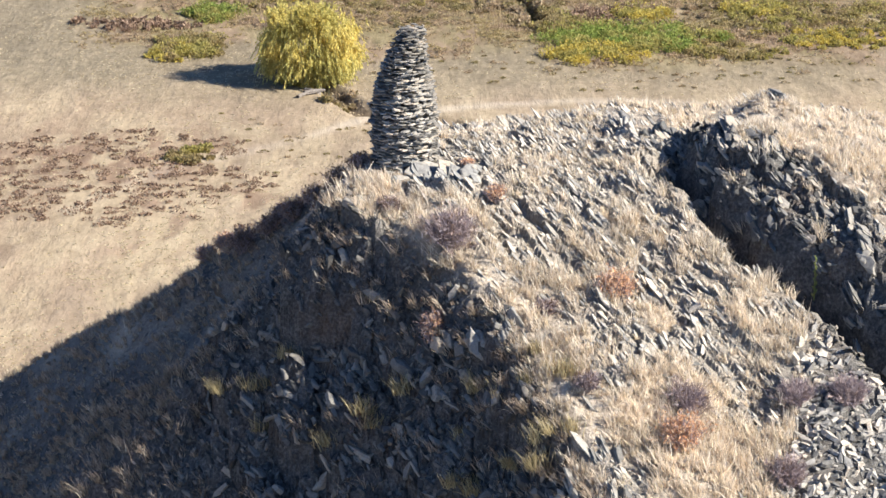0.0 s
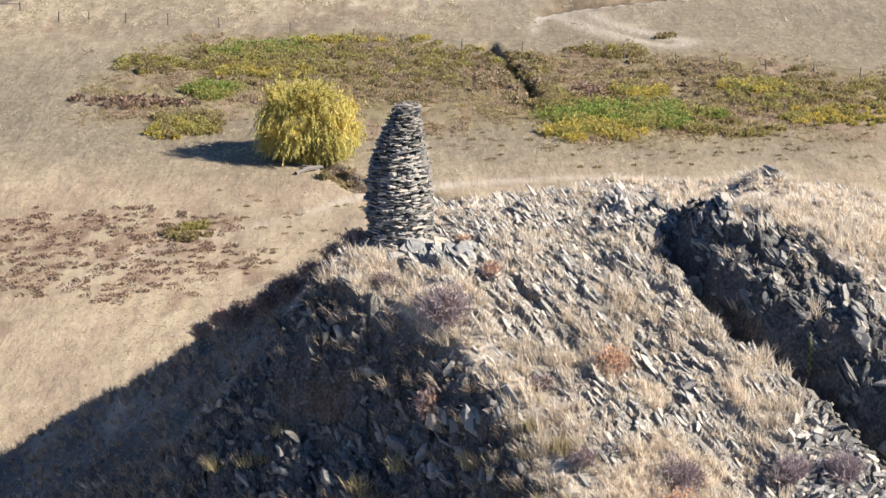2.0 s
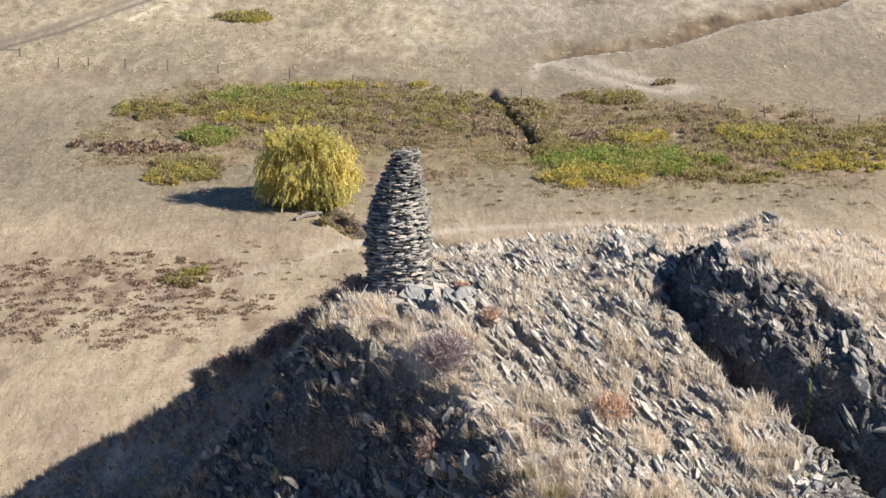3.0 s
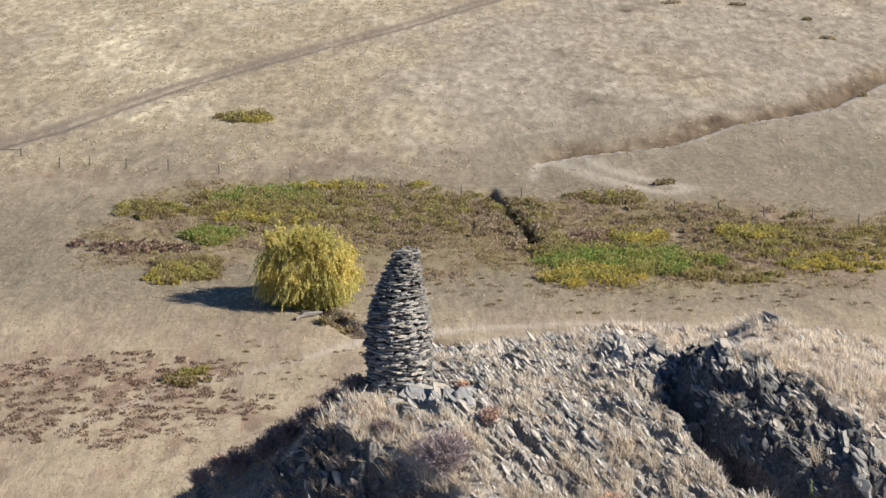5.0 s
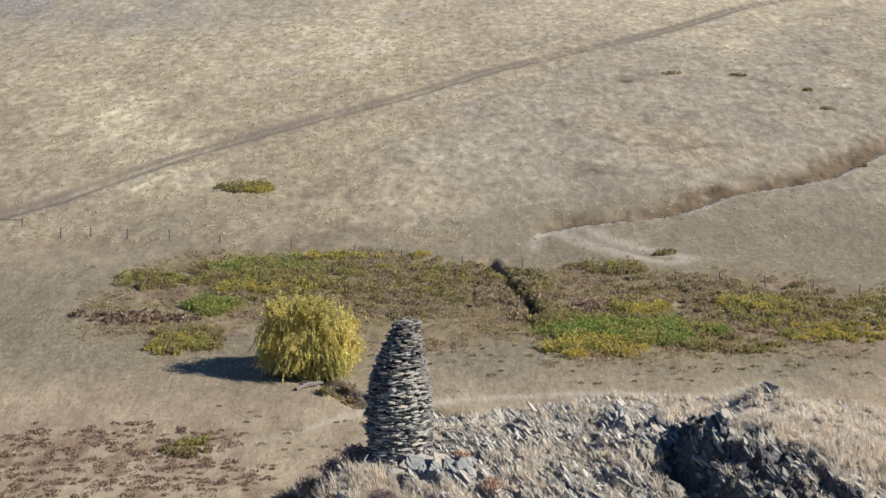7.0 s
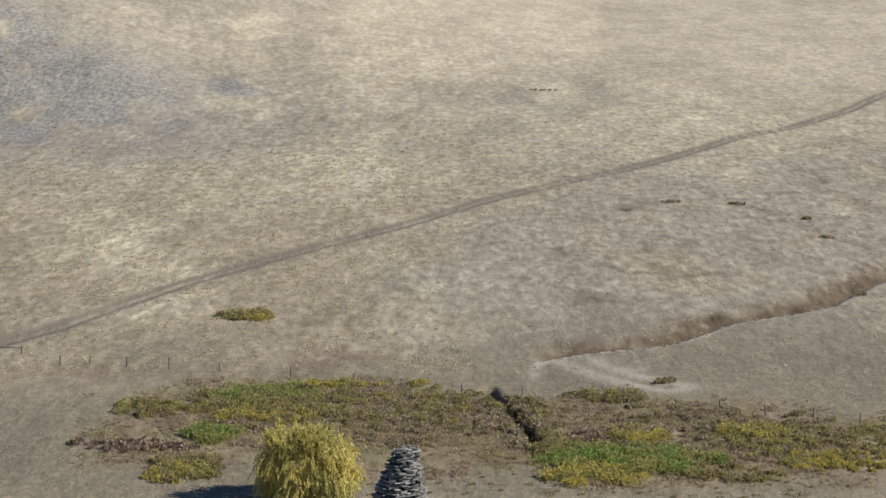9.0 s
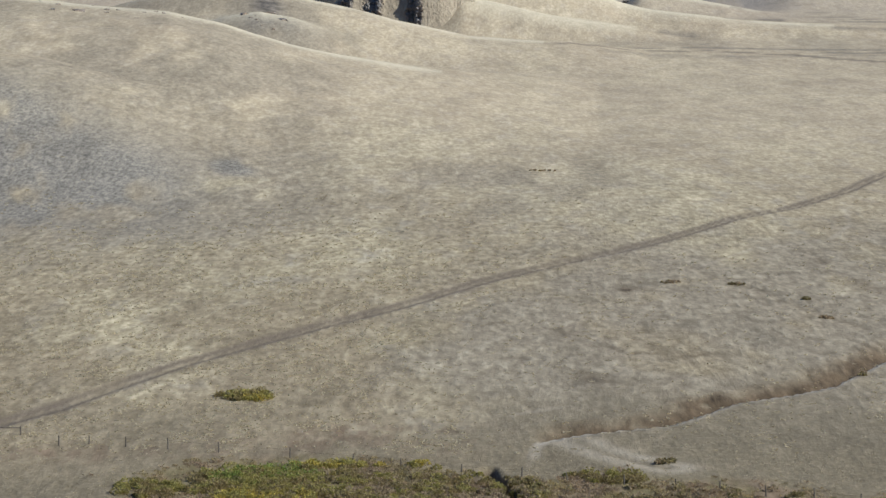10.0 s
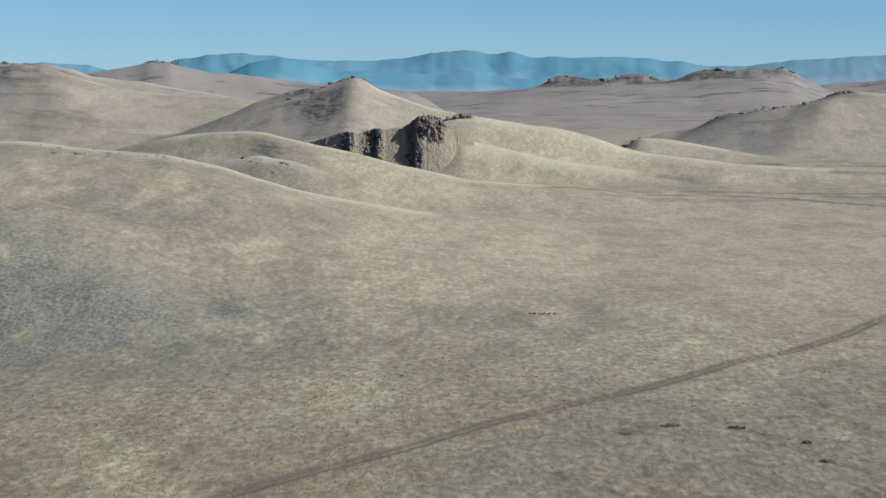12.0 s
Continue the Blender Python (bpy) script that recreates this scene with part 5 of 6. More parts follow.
def tube(points, radii, sides=7):
    """A tapered limb through the points."""
    vs, fs = [], []
    for k, (p, rad) in enumerate(zip(points, radii)):
        d = (Vector(points[min(k + 1, len(points) - 1)]) - Vector(points[max(k - 1, 0)])).normalized()
        q = d.to_track_quat("Z", "Y")
        for s in range(sides):
            a = 2 * math.pi * s / sides
            vs.append(Vector(p) + q @ Vector((math.cos(a) * rad, math.sin(a) * rad, 0)))
    for k in range(len(points) - 1):
        for s in range(sides):
            t = (s + 1) % sides
            fs.append((k * sides + s, k * sides + t, (k + 1) * sides + t, (k + 1) * sides + s))
    return np.array([v[:] for v in vs]), np.array(fs)


def bark_mat():
    n = Nodes("willow_bark", 0.9, 0.2)
    g = n.noise(3, 6, 0.7, stretch=(4, 4, 0.6))
    n.bump(g, 0.8, 0.05)
    return n.done(n.ramp(g, [(0.3, (0.05, 0.04, 0.03)), (0.7, (0.20, 0.16, 0.12))]))


BARK = bark_mat()
WILLOW = leaf_mat("willow_leaves", [(0.0, (0.363, 0.315, 0.116)), (0.3, (0.546, 0.454, 0.142)), (0.6, (0.707, 0.575, 0.176)), (0.85, (0.807, 0.65, 0.218)), (1.0, (0.485, 0.445, 0.15))], 0.45, also=[(0.0, (0.29, 0.271, 0.104)), (0.3, (0.437, 0.39, 0.128)), (0.6, (0.566, 0.494, 0.158)), (0.85, (0.646, 0.559, 0.196)), (1.0, (0.388, 0.383, 0.135))], patch=0.32)


def make_willow():
    x0, y0 = -12.9, 230.5
    r = np.random.default_rng(77)
    tree = tagged(new("willow_tree"), "round yellow-green autumn willow beside a stream bed", "tree")
    tree.location = (x0, y0, float(land(x0, y0)[0]) - 0.1)
    v, f = tube([(0, 0, 0), (0.1, 0.05, 0.7), (0.05, 0.1, 1.4), (0.0, 0.0, 2.2)], [0.5, 0.4, 0.36, 0.28], 9)
    part("trunk", mesh_from("trunk", v, f, True, BARK), tree)
    tips = []
    for k in range(9):
        a = 2 * math.pi * k / 9 + r.normal(0, 0.2)
        out, up = r.uniform(2.2, 3.6), r.uniform(3.2, 5.8)
        mid = (math.cos(a) * out * 0.45, math.sin(a) * out * 0.45, 1.6 + up * 0.4)
        end = (math.cos(a) * out, math.sin(a) * out, up)
        v, f = tube([(0, 0, 1.2), mid, end], [0.2, 0.12, 0.04], 6)
        part("limb", mesh_from("limb", v, f, True, BARK), tree)
        tips.append(end)
    # clumps of leaves on an uneven round crown, hanging in short strands
    vs, fs, base = [], [], 0
    n = 360
    for k in range(n):
        d = Vector((r.normal(), r.normal(), r.normal() * 0.9 + 0.15)).normalized()
        lump = 0.86 + 0.26 * noise.noise(d * 2.3 + Vector((3, 1, 7)))
        depth = r.uniform(0.45, 1.0) ** 0.45
        top = 1.0 + 0.10 * max(0.0, d.z)
        c = np.array([d.x * 5.1 * lump, d.y * 4.7 * lump, 3.3 + d.z * (4.6 if d.z > 0 else 2.9) * lump * top]) * 1.0
        c[:2] *= depth * (1.04 + 0.16 * min(0.0, d.z))
        c[2] = 3.3 + (c[2] - 3.3) * depth
        if c[2] < 0.9:
            continue
        strands, per = 13, 15
        m = strands * per
        k_ = np.repeat(np.arange(strands), per)
        t_ = np.tile(np.linspace(0, 1, per), strands)
        root = c + r.normal(0, 1, (strands, 3)) * np.array([0.42, 0.42, 0.35])
        hang = np.array([d.x * 0.28, d.y * 0.28, 0.40 if d.z > 0.70 else -0.75]) + r.normal(0, 0.12, (strands, 3))
        long = r.uniform(0.6, 1.5, strands)
        at = root[k_] + hang[k_] * (t_ * long[k_])[:, None] + r.normal(0, 0.035, (m, 3))
        at[:, 2] = np.maximum(at[:, 2], 0.15)
        way = hang[k_] * 1.0 + r.normal(0, 0.26, (m, 3))
        way = way / np.linalg.norm(way, axis=1, keepdims=True)
        bv, bf = blades(at, way, r.uniform(0.16, 0.32, m), r.uniform(0.06, 0.10, m), np.c_[r.normal(0, 0.03, (m, 2)), r.uniform(-0.08, 0, m)], r)
        vs.append(bv)
        fs.append(bf + base)
        base += len(bv)
    part("crown", mesh_from("crown", np.concatenate(vs), np.concatenate(fs), True, WILLOW), tree, "dense yellow-green narrow leaves")


make_willow()


def bushes(name, label, mat, ellipse, count, size, seed, leaf=(0.18, 0.40), per=36, flat=0.9):
    """A low thicket inside an ellipse (x, y, half width, half depth): many small leafy mounds."""
    r = np.random.default_rng(seed)
    cx, cy, ax, ay = ellipse
    lush = name == "thicket"
    if lush:
        count, per, flat, leaf = int(count * 0.5), 95, 0.8, (0.12, 0.27)
        size = (size[0] * 1.5, size[1] * 1.7)
    p = r.uniform(-1, 1, (count * 3, 2))
    x, y = cx + p[:, 0] * ax, cy + p[:, 1] * ay
    edge = np.hypot(p[:, 0], p[:, 1])
    keep = r.random(len(x)) < smoothstep(1.0, 0.7, edge + (fbm(x / 3.0, y / 3.0, seed, 3) - 0.5) * 1.3)
    x, y = x[keep][:count], y[keep][:count]
    n = len(x)
    z = land(x, y)
    s = r.uniform(*size, n) * np.where(r.random(n) < 0.2, 1.4, 1.0)
    idx = np.repeat(np.arange(n), per)
    m = len(idx)
    d = r.normal(0, 1, (m, 3))
    d[:, 2] = np.abs(d[:, 2])
    d = d / np.linalg.norm(d, axis=1, keepdims=True)
    lump = 0.75 + 0.5 * vnoise(d[:, 0] * 2.2 + idx * 3.7, d[:, 1] * 2.2 + d[:, 2] * 1.7, seed)
    at = np.stack([x, y, z], 1)[idx] + d * (s[idx] * lump * r.uniform(0.62, 1.0, m))[:, None] * np.array([1, 1, flat])
    way = d * 0.8 + r.normal(0, 0.4, d.shape) + np.array([0, 0, 0.5])
    way = way / np.linalg.norm(way, axis=1, keepdims=True)
    side = np.cross(way, r.normal(0, 1, (m, 3)))
    side = side / np.linalg.norm(side, axis=1, keepdims=True) * (r.uniform(0.30, 0.50, m) * leaf[1])[:, None]
    tip = at + way * r.uniform(*leaf, m)[:, None]
    v = np.stack([at - side, at + side, tip], 1).reshape(-1, 3)
    tagged(new(name, mesh_from(name, v, np.arange(3 * m).reshape(-1, 3), True, mat)), label, "bushes", kind="stuff")


GREENS = [(0.0, (0.175, 0.225, 0.060)), (0.5, (0.235, 0.295, 0.072)), (1.0, (0.320, 0.375, 0.095))]
OLIVES = [(0.0, (0.285, 0.252, 0.084)), (0.5, (0.340, 0.302, 0.098)), (1.0, (0.430, 0.372, 0.122))]
GOLDS = [(0.0, (0.430, 0.328, 0.075)), (0.5, (0.500, 0.392, 0.085)), (1.0, (0.590, 0.475, 0.125))]
BROWNS = [(0.0, (0.33, 0.250, 0.160)), (0.5, (0.38, 0.290, 0.186)), (1.0, (0.43, 0.332, 0.212))]
GREEN = leaf_mat("green_leaves", GREENS, 0.5, also=OLIVES, patch=0.4)
OLIVE = leaf_mat("olive_leaves", OLIVES, 0.5, also=[(0.0, (0.22, 0.165, 0.08)), (0.5, (0.29, 0.225, 0.11)), (1.0, (0.36, 0.285, 0.13))], patch=0.35)
GOLD = leaf_mat("golden_leaves", GOLDS, 0.5, also=OLIVES, patch=0.5)
BROWN = leaf_mat("brown_weeds", BROWNS, 0.45, also=[(0.0, (0.16, 0.13, 0.06)), (1.0, (0.36, 0.30, 0.14))], patch=0.3)
RUSSET = leaf_mat("russet_weeds", [(0.0, (0.15, 0.098, 0.068)), (0.5, (0.25, 0.170, 0.118)), (1.0, (0.36, 0.255, 0.18))], 0.3)

OL = "olive and yellow low thicket on the damp valley floor"
bushes("thicket", OL, OLIVE, (-9, 271, 20, 12), 400, (0.25, 0.6), 201)
bushes("thicket", OL, OLIVE, (-21.5, 274, 8, 7), 260, (0.3, 0.65), 202)
bushes("thicket", "bright green low bushes at the thicket edge", GREEN, (-20.5, 277, 8.0, 5.0), 130, (0.3, 0.7), 203)
bushes("thicket", "bright green low bushes at the thicket edge", GREEN, (-24.7, 258.5, 3.0, 4.5), 130, (0.3, 0.7), 204)
bushes("thicket", "golden yellow autumn bushes in the thicket", GOLD, (-18.5, 267, 7.5, 3.2), 70, (0.3, 0.6), 205)
bushes("thicket", "golden yellow autumn bushes in the thicket", GOLD, (-11, 283.5, 9.5, 1.6), 80, (0.25, 0.5), 206)
bushes("thicket", "dull brown weeds around the thicket", BROWN, (-6, 266, 20, 14), 420, (0.2, 0.5), 207, per=24)
bushes("thicket", OL, OLIVE, (-25.0, 243.0, 4.2, 5.0), 190, (0.25, 0.6), 208)
bushes("thicket", OL, GOLD, (-27.2, 241.0, 2.0, 4.0), 60, (0.25, 0.6), 209)
bushes("thicket", OL, OLIVE, (-32.5, 271, 4.5, 5), 130, (0.25, 0.5), 210)
bushes("thicket", "bright green low bushes beside the ditch", GREEN, (18.5, 245.5, 9.5, 6.0), 430, (0.35, 0.8), 211)
bushes("thicket", "bright green low bushes beside the ditch", OLIVE, (11.4, 252.0, 3.0, 6.0), 150, (0.35, 0.8), 212)
bushes("thicket", "golden yellow autumn bushes beside the green thicket", GOLD, (14.0, 240, 5.6, 4.0), 110, (0.3, 0.7), 213)
bushes("thicket", "golden yellow autumn bushes beside the green thicket", GOLD, (20.3, 256.5, 4.2, 3.4), 110, (0.35, 0.8), 214)
bushes("thicket", "golden yellow autumn bushes beside the green thicket", GOLD, (32.0, 258.5, 4.6, 3.0), 110, (0.3, 0.7), 215)
bushes("thicket", OL, OLIVE, (38, 256, 11, 9), 230, (0.3, 0.65), 216)
bushes("thicket", OL, GOLD, (39, 247, 8, 5), 110, (0.25, 0.5), 217)
bushes("thicket", OL, OLIVE, (27.5, 241.0, 8, 4), 90, (0.25, 0.55), 218)
bushes("thicket", OL, OLIVE, (18.7, 276.5, 5.0, 3.0), 120, (0.2, 0.45), 219)
bushes("thicket", "dull brown weeds around the thicket", BROWN, (27, 258, 19, 14), 380, (0.2, 0.5), 220, per=24)
bushes("thicket", "russet weeds between the bushes", RUSSET, (16.5, 257, 3.4, 3.4), 90, (0.25, 0.6), 221)
bushes("thicket", "yellowing low bush alone on the steppe", OLIVE, (-26.2, 327.5, 4.0, 3.6), 90, (0.25, 0.6), 222)
bushes("thicket", "golden yellow low bush alone on the steppe", GOLD, (-25.6, 327.0, 2.8, 2.6), 40, (0.25, 0.6), 223)
bushes("thicket", "yellow-green low bush on bare ground", OLIVE, (-21.7, 205.5, 2.0, 3.2), 46, (0.2, 0.4), 224)
bushes("weeds", "reddish brown dead weeds on the valley floor", RUSSET, (-27, 199, 13, 15), 420, (0.2, 0.6), 225, (0.08, 0.2), 34, 0.35)
bushes("weeds", "reddish brown dead weeds on the valley floor", RUSSET, (-32, 253, 7, 3), 60, (0.25, 0.55), 226)
bushes("weeds", "low brown dead weeds on the valley floor", BROWN, (-12, 205, 22, 14), 60, (0.2, 0.5), 227, (0.06, 0.14), 50, 0.25)
bushes("weeds", "dark low brush in the stream bed", BROWN, (-9.6, 224, 2.2, 2.4), 26, (0.25, 0.5), 230)
bushes("weeds", "low brown weeds at the edge of the meadow", BROWN, (16, 234, 32, 8), 110, (0.2, 0.5), 229, (0.08, 0.18), 40, 0.4)
bushes("weeds", "brown weeds along the ditch", BROWN, (8.2, 264, 3.4, 13), 240, (0.25, 0.6), 228)


for k, (bx, by, bw) in enumerate([(51.6, 437, 1.5), (60.7, 417.7, 1.2), (61.5, 397.5, 1.4), (25.8, 285, 1.6), (40.3, 438.5, 2.2), (26.4, 651, 5.0), (57.5, 344, 1.6)]):
    bushes("weeds", "dark scrubby weeds around a scrape in the steppe", BROWN, (bx, by, bw, 1.4), 12, (0.2, 0.4), 240 + k, per=24)


def make_steppe_tufts():
    """Bunch grass in low lumps over the open steppe, so many that none is counted."""
    r = np.random.default_rng(91)
    n = 110000
    dep = r.uniform(4.8, 21.5, n)
    d = 60 / np.tan(np.radians(dep))
    a = np.radians(r.uniform(-11.2, 11.2, n))
    x, y = d * np.sin(a), d * np.cos(a)
    cl = fbm(x / 5, y / 14, 161, 3)
    broad = fbm(x / 30, y / 90, 163, 3)
    dt = off_line(x, y, TRACK)[0]
    dp = off_line(x, y, TRAIL)[0]
    ditch, gully, creek, rill, _ = cuts(x, y)
    rich = 0.12 + 0.55 * smoothstep(12, -14, x - 0.12 * (y - 400)) * smoothstep(286, 310, y) + 0.35 * smoothstep(0.5, 0.62, broad)
    want = np.where(y < 290, 0.30, rich) * (0.2 + 1.2 * smoothstep(0.42, 0.62, cl)) * (1 - 0.9 * marsh_cover(x, y))
    keep = (r.random(n) < want) & (dt > 2.6) & (dp > 3) & (ditch < 0.2) & (rill < 0.2) & (r.random(n) < 1 - smoothstep(400, 620, y))
    x, y, d = x[keep], y[keep], d[keep]
    c = np.stack([x, y, land(x, y)], 1)
    s = np.where(y < 290, r.uniform(0.12, 0.26, len(x)), r.uniform(0.22, 0.50, len(x)) * np.clip(d / 380, 0.9, 1.3))
    idx = np.repeat(np.arange(len(x)), 8)
    m = len(idx)
    way = np.c_[r.normal(0, 0.75, (m, 2)), np.ones(m)]
    way = way / np.linalg.norm(way, axis=1, keepdims=True)
    pos = c[idx] + np.c_[r.normal(0, 0.40, (m, 2)) * s[idx][:, None], np.full(m, -0.03)]
    side = np.cross(way, r.normal(0, 1, (m, 3)))
    side = side / np.linalg.norm(side, axis=1, keepdims=True) * (s[idx] * 0.26)[:, None]
    tip = pos + way * (s[idx] * r.uniform(0.35, 0.8, m))[:, None]
    v = np.stack([pos - side, pos + side, tip], 1).reshape(-1, 3)
    f = np.arange(3 * m).reshape(-1, 3)
    tagged(new("bunch_grass", mesh_from("bunch_grass", v, f, True, STEPPE_STRAW)), "pale dry bunch grass across the open steppe", "grass", kind="stuff")


make_steppe_tufts()


def make_meadow():
    """Rank low growth of the damp meadow, between and under the bushes."""
    r = np.random.default_rng(93)
    n = 24000
    x, y = r.uniform(-42, 50, n), r.uniform(232, 290, n)
    ditch, _, creek, _, _ = cuts(x, y)
    keep = (r.random(n) < marsh_cover(x, y) * (0.10 + 1.1 * smoothstep(0.42, 0.62, fbm(x / 4, y / 8, 165, 3)))) & (ditch < 0.3) & (np.hypot(x + 12.9, y - 230.5) > 3)
    x, y = x[keep], y[keep]
    c = np.stack([x, y, land(x, y)], 1)
    s = r.uniform(0.18, 0.42, len(x))
    idx = np.repeat(np.arange(len(x)), 15)
    m = len(idx)
    way = np.c_[r.normal(0, 0.7, (m, 2)), np.full(m, 0.8)]
    way = way / np.linalg.norm(way, axis=1, keepdims=True)
    pos = c[idx] + np.c_[r.normal(0, 0.55, (m, 2)) * s[idx][:, None], r.uniform(-0.05, 0.45, m) * s[idx]]
    side = np.cross(way, r.normal(0, 1, (m, 3)))
    side = side / np.linalg.norm(side, axis=1, keepdims=True) * (s[idx] * 0.17)[:, None]
    tip = pos + way * (s[idx] * r.uniform(0.4, 0.9, m))[:, None]
    v = np.stack([pos - side, pos + side, tip], 1).reshape(-1, 3)
    mat = leaf_mat("meadow_growth", [(0.0, (0.310, 0.240, 0.132)), (0.5, (0.375, 0.298, 0.160)), (0.85, (0.430, 0.352, 0.172)), (1.0, (0.47, 0.39, 0.18))], 0.5,
                   also=[(0.0, (0.290, 0.210, 0.138)), (0.6, (0.365, 0.272, 0.180)), (1.0, (0.43, 0.33, 0.22))], patch=0.16)
    tagged(new("meadow", mesh_from("meadow", v, np.arange(3 * m).reshape(-1, 3), True, mat)), "rank olive and brown growth on the damp meadow", "meadow plants", kind="stuff")


make_meadow()


def wood_mat():
    n = Nodes("weathered_post", 0.9, 0.2)
    g = n.noise(6, 5, 0.7, stretch=(5, 5, 0.5))
    return n.done(n.ramp(g, [(0.3, (0.06, 0.05, 0.042)), (0.7, (0.20, 0.17, 0.14))]))


WOOD = wood_mat()
FENCE = [(-46.0, 295.2), (-42.5, 296.1), (-37.9, 294.4), (-32.7, 293.0), (-26.5, 291.0), (-17.9, 287.6), (-10.5, 284.4), (-4.8, 281.2), (2.0, 278.1), (8.8, 276.8),
         (13.8, 274.4), (20.0, 273.2), (25.6, 271.1), (30.2, 269.6), (35.0, 267.3), (40.0, 265.6), (44.5, 262.8)]


def make_fence():
    r = np.random.default_rng(15)
    fence = tagged(new("fence"), "old fence of leaning wooden posts with slack wire", "fence")
    fence.location = (0, 280, 0)
    tops = []
    for x, y in FENCE:
        z = float(land(x, y)[0])
        h = r.uniform(1.05, 1.35)
        lean = r.normal(0, 0.07, 2)
        v, f = tube([(0, 0, -0.15), (lean[0] * 0.5, lean[1] * 0.5, h * 0.5), (lean[0], lean[1], h), (lean[0] * 1.02, lean[1] * 1.02, h + 0.03)], [0.085, 0.08, 0.07, 0.02], 7)
        ob = part("post", mesh_from("post", v, f, False, WOOD), fence)
        ob.location = (x, y - 280, z)
        tops.append((x + lean[0] * 0.8, y - 280 + lean[1] * 0.8, z + h * 0.8))
    for (a, b) in zip(tops[:-1], tops[1:]):
        mid = ((a[0] + b[0]) / 2, (a[1] + b[1]) / 2, (a[2] + b[2]) / 2 - 0.12)
        v, f = tube([a, mid, b], [0.008, 0.008, 0.008], 3)
        part("wire", mesh_from("wire", v, f, True, WOOD), fence)
    # the rail panel at the fence's end by the track
    panel = tagged(new("gate"), "low weathered wooden rail panel beside the track", "gate")
    panel.location = (-53.3, 302.0, float(land(-53.3, 302.0)[0]))
    for dx in (-1.6, 1.6):
        v, f = tube([(dx, 0, -0.1), (dx, 0, 1.1)], [0.09, 0.08], 7)
        part("post", mesh_from("post", v, f, False, WOOD), panel)
    v, f = tube([(-1.7, -0.08, 0.9), (1.7, -0.08, 0.85)], [0.06, 0.06], 6)
    part("rail", mesh_from("rail", v, f, False, WOOD), panel)


make_fence()


def log_mat():
    n = Nodes("bleached_wood", 0.85, 0.2)
    g = n.noise(4, 6, 0.7, stretch=(0.6, 5, 5))
    n.bump(g, 0.7, 0.04)
    return n.done(n.ramp(g, [(0.35, (0.07, 0.058, 0.048)), (0.65, (0.26, 0.23, 0.20))]))


def make_driftwood():
    wood = log_mat()
    for k, (x, y, a, long, thick) in enumerate([(-12.2, 225.4, 20, 2.0, 0.26), (-11.2, 225.2, -15, 1.8, 0.34), (-13.2, 224.6, 50, 1.6, 0.18), (-11.9, 226.8, 80, 1.5, 0.30), (-12.6, 226.0, -40, 1.4, 0.2)]):
        v, f = tube([(-long / 2, 0, 0), (0, 0.06, 0.08), (long / 2, 0, 0.12)], [thick, thick * 0.9, thick * 0.5], 7)
        ob = tagged(new("log", mesh_from("log", v, f, False, wood)), "grey broken willow log by the stream bed", "log", "logs by the willow")
        ob.matrix_world = pose(x, y, float(land(x, y)[0]) + thick * 0.8, 0, -20 if k == 3 else 0, a)


make_driftwood()


